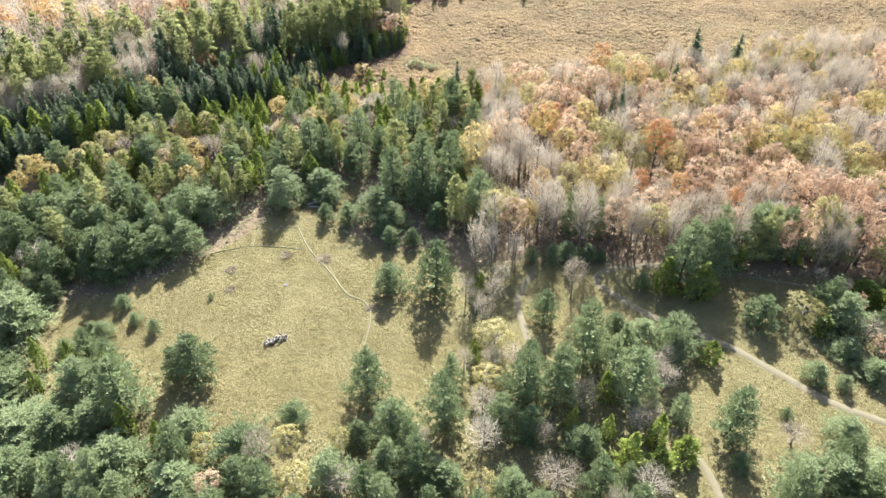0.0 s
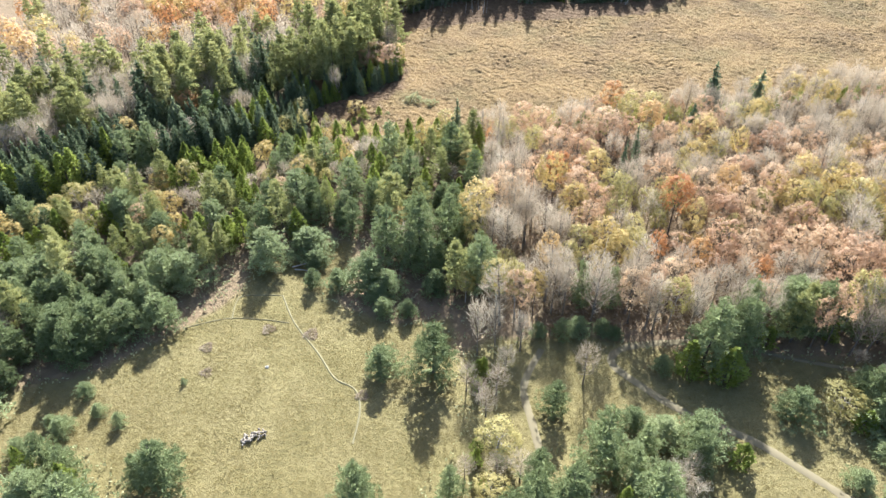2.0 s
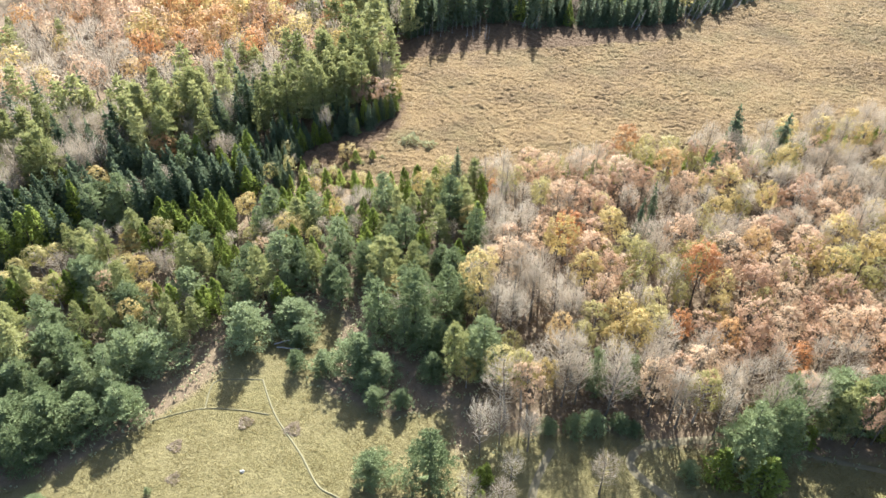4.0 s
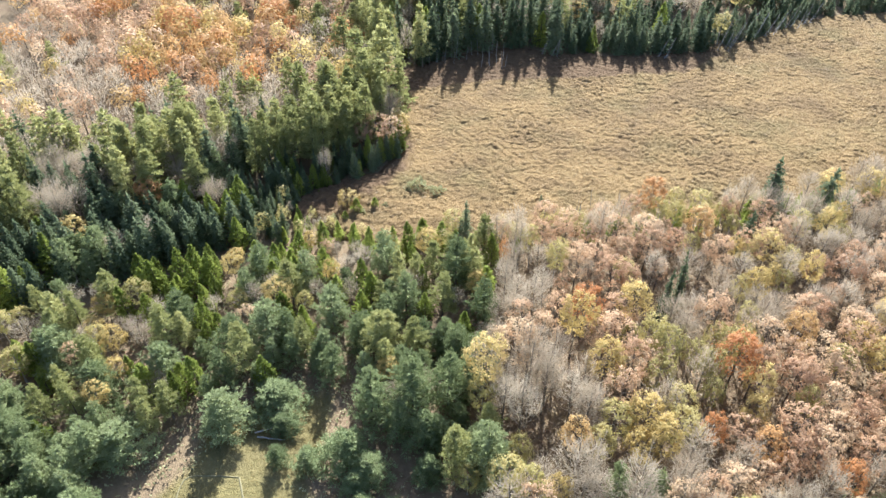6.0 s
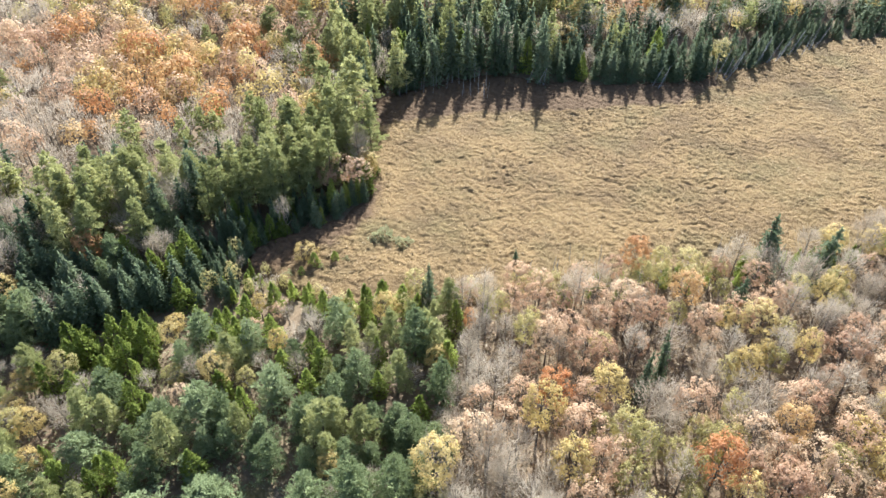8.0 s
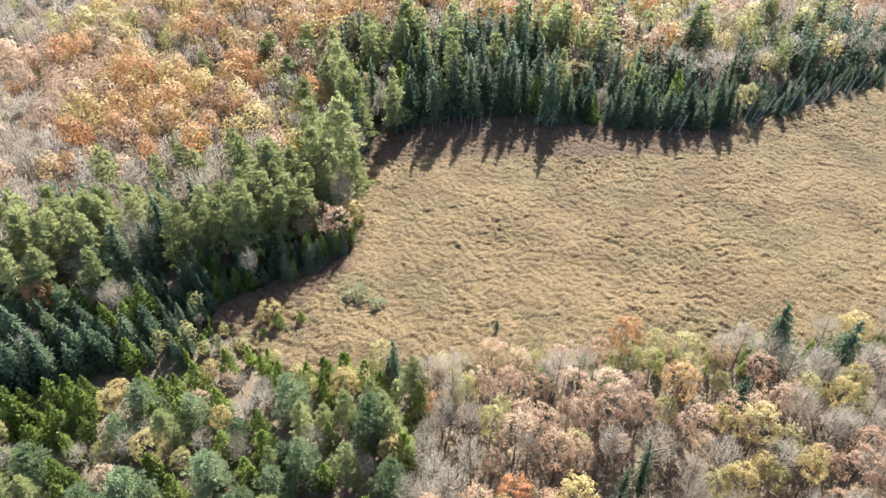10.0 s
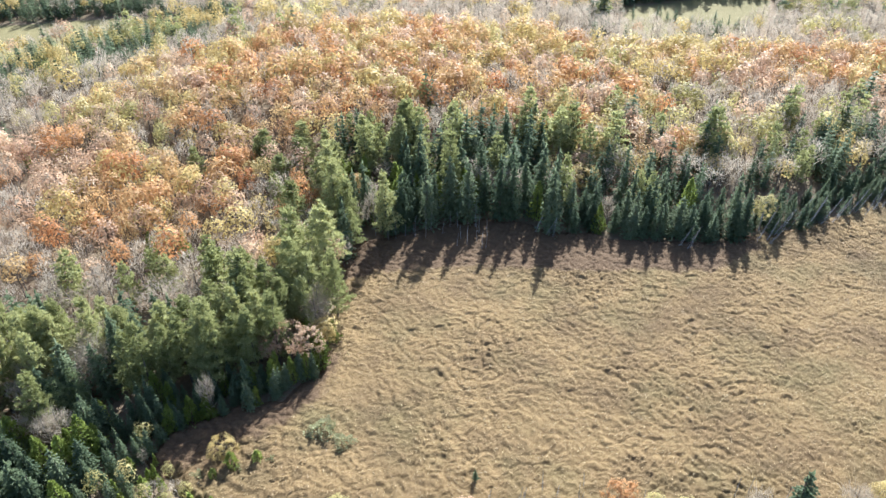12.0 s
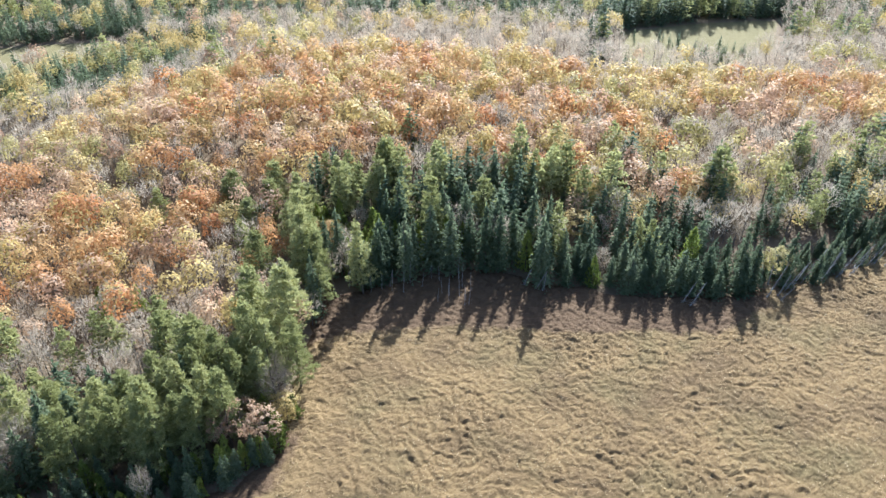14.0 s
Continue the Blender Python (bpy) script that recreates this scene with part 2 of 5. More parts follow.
# ---- the plan, in metres ----
MARSH = [(-20, 249), (-17, 230), (-17, 219), (-22, 210), (-31, 205), (-38, 201), (-40, 194), (-31, 186), (-15, 182), (0, 185), (17, 189), (34, 191),
         (48, 195), (68, 200), (100, 208), (128, 213), (190, 225), (230, 330), (171, 330), (138, 322), (124, 317), (111, 307), (93, 295), (78, 288), (60, 284),
         (43, 284), (28, 283), (18, 288), (3, 284), (-11, 275), (-23, 267)]
MEADOW = [(-50, 114), (-43, 123), (-44, 133), (-22, 140), (-22, 123), (-26, 120), (-11, 113), (1, 115), (1, 99), (4, 87), (-1, 80), (-6, 73), (-13, 66),
          (-24, 63), (-37, 64), (-49, 72), (-60, 83), (-77, 80), (-80, 82), (-75, 96), (-65, 100)]
GLADE = [(10, 109), (26, 111), (39, 108), (54, 107), (76, 103), (63, 93), (70, 86), (86, 77), (86, 62), (66, 64), (52, 60), (47, 46), (36, 46), (40, 72),
         (44, 84), (33, 92), (22, 84), (14, 82), (8, 88)]
FIELD = [(-300, 408), (-250, 428), (-219, 442), (-196, 449), (-186, 452), (-170, 436), (-180, 420), (-192, 408), (-208, 398), (-214, 382), (-250, 350), (-300, 330)]
THICKET = [(-120, 30), (105, 30), (105, 104), (40, 107), (8, 110), (-40, 66), (-72, 98), (-120, 80)]
FAR_GLADE = [(53, 514), (100, 540), (138, 552), (126, 498), (94, 458), (54, 464)]


def rise(x, y):
    """The ground's height: flat land with a low wooded hill behind the marsh."""
    k = np.clip((y - 268 - 0.25 * np.maximum(x, 0)) / 70, 0, 1)
    return 9 * k * k * (3 - 2 * k) * np.exp(-(((x + 45) / 110) ** 2) - ((y - 355) / 95) ** 2)


def open_share(x, y):
    best = np.full(np.shape(x), -1e9)
    for poly in (MEADOW, GLADE, THICKET, FIELD, FAR_GLADE):
        best = np.maximum(best, far_from_edge(poly, x, y))
    return np.clip(0.5 + best / 6, 0, 1)


# ---- ground: one sheet to the horizon ----
xs = np.concatenate([[-4000, -2000, -900, -500], np.arange(-330, 271, 3.2), [400, 900, 2000, 4000]])
ys = np.concatenate([[-3000, -1000, -300, -60], np.arange(0, 661, 3.2), [760, 1000, 2000, 4500]])
gx, gy = np.meshgrid(xs, ys)
gx, gy = gx.ravel(), gy.ravel()
share = open_share(gx, gy)
gz = rise(gx, gy) + (fbm(gx * 0.05, gy * 0.05, 3, 2) - 0.5) * 0.7 - 0.1
ij = (np.arange(len(ys) - 1)[:, None] * len(xs) + np.arange(len(xs) - 1)[None]).ravel()[:, None]
sheet = np.concatenate([ij + (0, 1, len(xs) + 1), ij + (0, len(xs) + 1, len(xs))], 0)
ground_mesh = tri_mesh("ground", np.stack([gx, gy, gz], 1), sheet, [M_GROUND], smooth=True)
ground_mesh.attributes.new("open_land", "FLOAT", "POINT").data.foreach_set("value", share.astype(np.float32))
tagged(new("ground", ground_mesh), "grassy clearings and leaf-strewn forest floor", "ground", kind="structure")

# ---- marsh: a lodged mat of dry reeds ----
step = 0.33


def cushions(x, y, size, seed):
    """Close-packed flat-topped cushions with narrow clefts: 1 on top, 0 in a cleft; each top at its own height."""
    rng = np.random.default_rng(seed)
    jx, jy, up = rng.random((3, 256, 256))
    x, y = x / size, y / size
    xi, yi = np.floor(x).astype(int), np.floor(y).astype(int)
    first, second, high = np.full(x.shape, 9.0), np.full(x.shape, 9.0), np.zeros(x.shape)
    for i in (-1, 0, 1):
        for j in (-1, 0, 1):
            a, b = (xi + i) % 256, (yi + j) % 256
            d = np.hypot(xi + i + jx[a, b] - x, yi + j + jy[a, b] - y)
            second = np.minimum(second, np.maximum(first, d))
            high = np.where(d < first, up[a, b], high)
            first = np.minimum(first, d)
    edge = np.clip((second - first) * 2.4, 0, 1)
    return np.sqrt(edge) * (0.6 + 0.4 * high)


mx, my = np.meshgrid(np.arange(-50, 182, step), np.arange(179, 331, step))
shape = mx.shape
wx = mx + 4 * fbm(mx * 0.15, my * 0.15, 11) + 1.3 * fbm(mx * 0.7, my * 0.7, 12, 2)
wy = my + 4 * fbm(mx * 0.15, my * 0.15, 17) + 1.3 * fbm(mx * 0.7, my * 0.7, 18, 2)
crease = lambda x, y, seed: np.abs(2 * value_noise(x, y, seed) - 1) ** 0.6
patchy = 0.35 + 0.9 * fbm(mx * 0.06, my * 0.06, 43, 3)
mz = 0.1 + patchy * (0.6 * cushions(wx * 0.8 + 0.35 * wy, wy, 2.7, 25) + 0.5 * cushions(wx + 0.25 * wy, wy * 1.1, 1.35, 26) + 0.3 * crease(wx * 0.5 + 0.35 * wy, wy * 0.62, 22))
mz += 0.12 * cushions(wx + 0.2 * wy, wy, 0.75, 27) + 0.25 * fbm(mx * 0.5, my * 0.5, 31, 3) + 0.5 * fbm(mx * 0.06, my * 0.06, 41)
depth = far_from_edge(MARSH, mx, my) + 2.5 + (fbm(mx * 0.2, my * 0.2, 51) - 0.5) * 5
mz = mz * np.clip(depth / 2.5, 0, 1) - 0.5 * (depth < 0.2)
n = shape[1]
k = (np.arange(shape[0] - 1)[:, None] * n + np.arange(n - 1)[None]).ravel()
keep = depth.ravel()[k] > -0.5
k = k[keep][:, None]
marsh_faces = np.concatenate([k + (0, 1, n + 1), k + (0, n + 1, n)], 0)
marsh_mesh = tri_mesh("marsh", np.stack([mx.ravel(), my.ravel(), mz.ravel()], 1), marsh_faces, [M_MARSH], smooth=True)
# red-brown sedge along the far shore and west corner, with tree shade painted in
SEDGE_SHADE = [(-26, 250), (-12, 257), (10, 264), (40, 267), (70, 273), (85, 285), (84, 296), (18, 300), (-30, 280)]
CORNER = [(-50, 186), (-36, 190), (-24, 200), (-15, 212), (-14, 226), (-26, 222), (-50, 204)]
sedge_shade = np.clip(0.5 + np.maximum(far_from_edge(SEDGE_SHADE, mx, my), far_from_edge(CORNER, mx, my)) / 8, 0, 1)
marsh_mesh.attributes.new("sedge_shade", "FLOAT", "POINT").data.foreach_set("value", sedge_shade.ravel().astype(np.float32))
tagged(new("marsh", marsh_mesh), "wide marsh of lodged straw-coloured dry reeds", "marsh", kind="structure")

# lodged reed bundles over the mat
rng = np.random.default_rng(8)
rows_, cols_ = rng.integers(2, shape[0] - 2, 200000), rng.integers(2, shape[1] - 2, 200000)
ok = (depth[rows_, cols_] > 1.5) & (sedge_shade[rows_, cols_] < 0.55)
rows_, cols_ = rows_[ok][:26000], cols_[ok][:26000]
c = np.column_stack([mx[rows_, cols_], my[rows_, cols_], mz[rows_, cols_] + 0.05]) + rng.normal(0, 0.1, (len(rows_), 3))
lay = 9 * fbm(c[:, 0] * 0.045, c[:, 1] * 0.045, 61, 3) + rng.normal(0, 0.45, len(c))
d = np.column_stack([np.cos(lay), np.sin(lay), rng.normal(0.12, 0.2, len(c))])
v, f = sprays(c, d, np.array([0, 0, 1.0]) + rng.normal(0, 0.45, c.shape), rng.uniform(0.3, 0.8, len(c)), 0.17, 0.1)
tagged(new("lodged_reeds", tri_mesh("lodged_reeds", v, f, [M_REED])), "bundles of flattened dry reeds", "grass", kind="stuff")


def tufts(name, poly, count, low, high, mat, label, lean=0.5, seed=1, lift=0.0):
    """Grass or reed tufts strewn over a polygon."""
    rng = np.random.default_rng(seed)
    p = np.array(poly)
    x = rng.uniform(p[:, 0].min(), p[:, 0].max(), count * 3)
    y = rng.uniform(p[:, 1].min(), p[:, 1].max(), count * 3)
    ok = (far_from_edge(poly, x, y) > 0.4) & (fbm(x * 0.25, y * 0.25, seed + 60) > rng.uniform(0.1, 0.65, len(x)))
    for line, width in TRAILS:
        near = np.min(np.hypot(x[:, None] - line[None, :, 0], y[:, None] - line[None, :, 1]), 1)
        ok &= near > width * 0.6 + 0.15
    x, y = x[ok][:count], y[ok][:count]
    blades = []
    for b in range(3):
        size = rng.uniform(low, high, len(x))
        d = np.stack([rng.normal(0, lean, len(x)), rng.normal(0, lean, len(x)), np.ones(len(x))], 1)
        c = np.stack([x + rng.normal(0, 0.15, len(x)), y + rng.normal(0, 0.15, len(x)), rise(x, y) + size * 0.3 + lift], 1)
        blades.append(sprays(c, d, rng.normal(0, 1, (len(x), 3)), size, 0.22, 0.1))
    v, f = joined(blades)
    return tagged(new(name, tri_mesh(name, v, f, [mat])), label, "grass", kind="stuff")


TRAILS = []


def trail(name, pts, width, label):
    """A worn strip along a smooth line on the ground."""
    p = np.array(pts, float)
    s = np.linspace(0, len(p) - 1, 14 * (len(p) - 1) + 1)
    i = np.clip(s.astype(int), 0, len(p) - 2)
    t = (s - i)[:, None]
    q = lambda j: p[np.clip(i + j, 0, len(p) - 1)]
    c = 0.5 * (2 * q(0) + (q(1) - q(-1)) * t + (2 * q(-1) - 5 * q(0) + 4 * q(1) - q(2)) * t**2 + (3 * q(0) - q(-1) - 3 * q(1) + q(2)) * t**3)
    TRAILS.append((c, width))
    side = unit(np.gradient(c, axis=0))[:, ::-1] * (1, -1)
    w = width * (0.5 + 0.25 * (fbm(c[:, 0] * 0.6, c[:, 1] * 0.6, 77) - 0.5))[:, None]
    rows = [c - side * w, c - side * w * 0.4, c + side * w * 0.4, c + side * w]
    v = []
    for j, r in enumerate(rows):
        z = (fbm(r[:, 0] * 0.05, r[:, 1] * 0.05, 3, 2) - 0.5) * 0.7 - 0.1 + (0.03 if j in (0, 3) else 0.13)
        v.append(np.column_stack([r, z]))
    m = len(c)
    f = []
    for j in range(3):
        a = np.arange(m - 1)[:, None] + j * m
        f += [a + (0, 1, m + 1), a + (0, m + 1, m)]
    return tagged(new(name, tri_mesh(name, np.concatenate(v), np.concatenate(f), [M_EARTH if name == "track" else M_PATH], smooth=True)), label, "path", kind="structure")


trail("footpath", [(-35, 121), (-31, 113), (-25, 105), (-21, 99), (-17, 96.5), (-15.5, 92), (-16, 85)], 0.36, "narrow trodden footpath across the meadow")
trail("footpath", [(-53, 111), (-45, 114), (-38, 114), (-32, 113)], 0.28, "narrow trodden footpath across the meadow")
trail("footpath", [(-44, 114), (-44, 120), (-40, 121), (-35, 121)], 0.28, "narrow trodden footpath across the meadow")
trail("track", [(84, 64), (75, 69), (67, 73.5), (60, 80), (52, 87), (43, 92), (36, 98), (31, 104), (35, 108), (47, 109.5)], 1.5, "pale earth track through rough grass")
trail("track", [(56, 109), (64, 106), (72, 104), (84, 101)], 1.0, "pale earth track at the edge of the wood")
trail("track", [(18, 107), (14, 98), (15, 89), (16, 82)], 1.3, "pale earth track at the edge of the wood")
trail("track", [(38, 67), (40, 63), (42, 59), (43, 52), (43, 44)], 1.3, "pale earth track through rough grass")


tufts("meadow_grass", MEADOW, 30000, 0.08, 0.24, M_GRASS, "pale dry meadow grass and weeds", 1.6, 6)
tufts("glade_grass", GLADE, 14000, 0.08, 0.26, M_GRASS, "rough dry grass beside the track", 1.4, 7)

# ---- trees ----


def flakes(c, n, size, seed=0):
    """Single leaves at c, each facing n."""
    d = unit(np.cross(n, np.random.default_rng(seed).normal(0, 1, n.shape)))
    e = np.cross(unit(n), d)
    s = np.asarray(size).reshape(-1, 1)
    v = np.stack([c - d * s * 0.5, c + d * s * 0.5 + e * s * 0.15, c - d * s * 0.1 + e * s * 0.8], 1).reshape(-1, 3)
    return v, np.arange(len(c) * 3).reshape(-1, 3)


def plumes(mid, way, reach, per, size, rng, wide=0.22, flat=0.8):
    """Tufts of needles: short sprays that radiate from each middle, most of them along its way and upwards."""
    k = len(mid)
    n = unit(rng.normal(0, 0.62, (k, per, 3)) + unit(way)[:, None] * 0.75 + np.array([0, 0, 0.2]))
    r = np.asarray(reach).reshape(-1, 1, 1)
    c = (mid[:, None] + n * r * rng.uniform(0.25, 1.0, (k, per, 1)) * (1, 1, flat)).reshape(-1, 3)
    d = n.reshape(-1, 3) + rng.normal(0, 0.3, (k * per, 3))
    up = np.array([0, 0, 0.8]) + rng.normal(0, 0.6, c.shape)
    return sprays(c, d, up, rng.uniform(0.6, 1.25, len(c)) * size, wide, 0.1)


def pine_crown(seed, tall=False, coarse=1.0):
    """A white pine, 12 m high and 4 m in radius: whorls of rising limbs that end in plumes of needles."""
    rng = np.random.default_rng(seed)
    whorls, per = (int(15 / coarse**0.5), 6) if tall else (int(12 / coarse**0.5), 7)
    mid, way, reach, core, core_way = [], [], [], [], []
    lop, bare_side = rng.uniform(0, 6.28), rng.uniform(0, 6.28)
    for w in range(whorls):
        u = (w + rng.uniform(-0.3, 0.3)) / whorls
        z = 12 * ((0.2 if tall else 0.06) + (0.76 if tall else 0.86) * u)
        tier = rng.uniform(0.68, 1.14) if tall else rng.uniform(0.82, 1.1)
        span = tier * 4 * max(0.02, 1 - u) ** (0.92 if tall else 0.9) * min(1, 0.7 + 2.4 * u) + 0.25
        for b in range(per):
            a = 6.283 * (b + rng.uniform(-0.4, 0.4)) / per + w * 1.3
            far = span * rng.uniform(0.55, 1.12) * (1 + 0.2 * math.cos(a - lop))
            if tall and math.cos(a - bare_side) > 0.8 and u < 0.5:
                continue
            climb = (rng.uniform(0.0, 0.28) if tall else rng.uniform(0.15, 0.5)) + 0.9 * max(0, u - 0.6)
            out = np.array([math.cos(a), math.sin(a), 0])
            over = np.array([-out[1], out[0], 0])
            m = max(1, int((1.6 + 1.25 * far) / coarse))
            for k in range(m):
                s = 1.0 - 0.62 * k / max(1, m) * rng.uniform(0.7, 1.2)
                swing = rng.normal(0, 0.17 * far * s + 0.05) if k else 0.0
                mid.append(out * far * s + over * swing + np.array([0, 0, z + climb * far * s * s + rng.normal(0, 0.08)]))
                way.append(out + over * swing * 0.5 + np.array([0, 0, climb + 0.2]))
                reach.append(rng.uniform(0.55, 0.95) * (0.68 + 0.1 * far) * coarse**0.3)
            for k in range(2):
                s = rng.uniform(0.1, 0.45)
                core.append(out * far * s + np.array([0, 0, z + climb * far * s * s]))
                core_way.append(out + rng.normal(0, 0.3, 3))
    mid.append(np.array([0, 0, 11.7])), way.append(np.array([0, 0, 1.0])), reach.append(0.3)
    core, core_way = np.array(core), np.array(core_way)
    tufts_ = plumes(np.array(mid), np.array(way), reach, max(4, int(19 / coarse**1.1)), 0.42 * coarse**0.7, rng, 0.16 if coarse == 1 else 0.32, 0.3 if tall else 0.5)
    inner = sprays(core, core_way, np.array([0, 0, 1.0]) + rng.normal(0, 0.4, core.shape), rng.uniform(0.6, 1.1, len(core)), 0.3, 0.1)
    return joined([tufts_, inner])


def cone_crown(seed, coarse=1.0, droop=0.35):
    """A spruce or fir, 12 m high and 2.4 m in radius: tiers of drooping boughs up to a thin spire."""
    rng = np.random.default_rng(seed)
    tiers, per, along = (int(19 / coarse**0.6), 9, 5) if coarse == 1 else (int(14 / coarse**0.4), 7, 3 if coarse < 1.5 else 2)
    c, d, size = [], [], []
    for i in range(tiers):
        u = (i + rng.uniform(-0.25, 0.25)) / tiers
        span = 2.4 * max(0.03, 1 - u) ** 0.72 * min(1, 0.75 + 1.2 * u) * rng.uniform(0.82, 1.1)
        for b in range(per if u < 0.75 else 5):
            a = 6.283 * (b + rng.uniform(-0.35, 0.35)) / per + i * 0.7 if u < 0.75 else rng.uniform(0, 6.283)
            far = span * rng.uniform(0.65, 1.12) + 0.1
            out = np.array([math.cos(a), math.sin(a), 0])
            for k in range(along):
                s = (k + rng.uniform(0.55, 1.0)) / along
                c.append(out * far * s + np.array([0, 0, 0.6 + 11.2 * u - droop * far * s * s + rng.normal(0, 0.07)]) + rng.normal(0, 0.09 * far, 3) * (1, 1, 0.3))
                d.append(out + np.array([0, 0, -droop * s + rng.normal(0.05, 0.2)]) + rng.normal(0, 0.3, 3))
                size.append(rng.uniform(0.38, 0.68) * (0.6 + 0.2 * far) * coarse**0.9)
    c, d, size = np.array(c), np.array(d), np.array(size)
    up = np.array([0, 0, 1.0]) + rng.normal(0, 0.35, c.shape)
    tip = np.array([[0, 0, 11.6], [0.04, 0, 11.8]])
    spire = sprays(tip, np.array([[0, 0, 1.0]] * 2), np.array([[1.0, 0, 0], [0, 1, 0]]), [1.0, 1.0], 0.14, 0.05)
    core_z = rng.uniform(0, 1, int(60 / coarse**2))
    core = np.column_stack([rng.normal(0, 0.3, (len(core_z), 2)) * (1 - core_z[:, None]), 0.8 + 10.2 * core_z])
    inner = sprays(core, rng.normal(0, 0.5, core.shape) + (0, 0, 0.5), rng.normal(0, 1, core.shape), 0.5 + 1.1 * (1 - core_z), 0.4, 0.1)
    if coarse > 1:
        return joined([sprays(c, d, up, size * 1.1, 0.34, 0.15), inner, spire])
    return joined([sprays(c, d, up, size, 0.34, 0.15), sprays(c + (0, 0, 0.1), d + rng.normal(0, 0.5, c.shape), rng.normal(0, 1, c.shape), size * 0.7, 0.26, 0.1), inner, spire])


def cedar_crown(seed, coarse=1.0):
    """A white cedar, 12 m high and 3 m in radius: dense upright sprays in a flame shape with a few leaders."""
    rng = np.random.default_rng(seed)
    count = int(760 / coarse**1.7)
    u = rng.uniform(0, 1, count) ** 1.15
    a = rng.uniform(0, 6.283, count)
    lump = 1 + 0.22 * np.sin(a * 2 + seed + u * 6) + 0.2 * np.sin(a * 5 - u * 11) + 0.12 * np.sin(a * 9 + u * 23)
    r = 3 * np.minimum(1, 0.6 + 2 * u) * (1 - u) ** 0.7 * lump * rng.uniform(0.4, 1.05, count) ** 0.5
    c = np.stack([np.cos(a) * r, np.sin(a) * r, 0.4 + 11.4 * u + rng.normal(0, 0.25, count)], 1)
    d = np.stack([np.cos(a) * 0.5, np.sin(a) * 0.5, np.full(count, 0.8)], 1) + rng.normal(0, 0.35, (count, 3))
    size = rng.uniform(0.4, 0.85, count) * coarse**0.85
    out = np.stack([np.cos(a), np.sin(a), np.full(count, 0.4)], 1) + rng.normal(0, 0.4, (count, 3))
    if coarse > 1:
        return sprays(c, d, out, size * 1.25, 0.42, 0.12)
    return joined([sprays(c, d, out, size, 0.34, 0.12), sprays(c * (0.9, 0.9, 1), d, rng.normal(0, 1, c.shape), size * 0.85, 0.33, 0.15)])


def limbs(seed, count=26, spread=3.2, twigs=9, coarse=1.0, start=0.28):
    """Bare limbs of a broadleaf tree, 12 m high: returns the wood, the twigs and the limbs' ends."""
    rng = np.random.default_rng(seed)
    wood, a_pts, b_pts, widths, ends = [], [], [], [], []
    for i in range(count):
        u = start + (1 - start) * (i + rng.uniform(0, 0.8)) / count
        z0 = 11.0 * u * 0.86
        a = i * 2.4 + rng.normal(0, 0.4)
        far = spread * rng.uniform(0.55, 1.1) * math.sqrt(max(0.08, 1 - ((u - 0.55) / 0.62) ** 2))
        lift = rng.uniform(0.55, 1.35) * far
        p0 = np.array([0, 0, z0])
        p2 = np.array([math.cos(a) * far, math.sin(a) * far, min(12.1, z0 + lift)])
        p1 = p0 * 0.5 + p2 * 0.5 + np.array([math.cos(a) * 0.2, math.sin(a) * 0.2, -0.12 * far])
        wood.append(tube([p0, p1, p2], [0.06, 0.04, 0.014], 3))
        for s in rng.uniform(0.25, 1.05, twigs):
            q = p0 * (1 - s) ** 2 + 2 * p1 * s * (1 - s) + p2 * s * s
            w = unit(p2 - p0 + rng.normal(0, 0.8, 3) * far + np.array([0, 0, 0.35 * far]))
            e = q + w * rng.uniform(0.5, 1.25)
            a_pts.append(q)
            b_pts.append(e)
            widths.append(rng.uniform(0.014, 0.028) * coarse)
            ends.append(e)
    return wood, splints(np.array(a_pts), np.array(b_pts), widths, seed), np.array(ends)


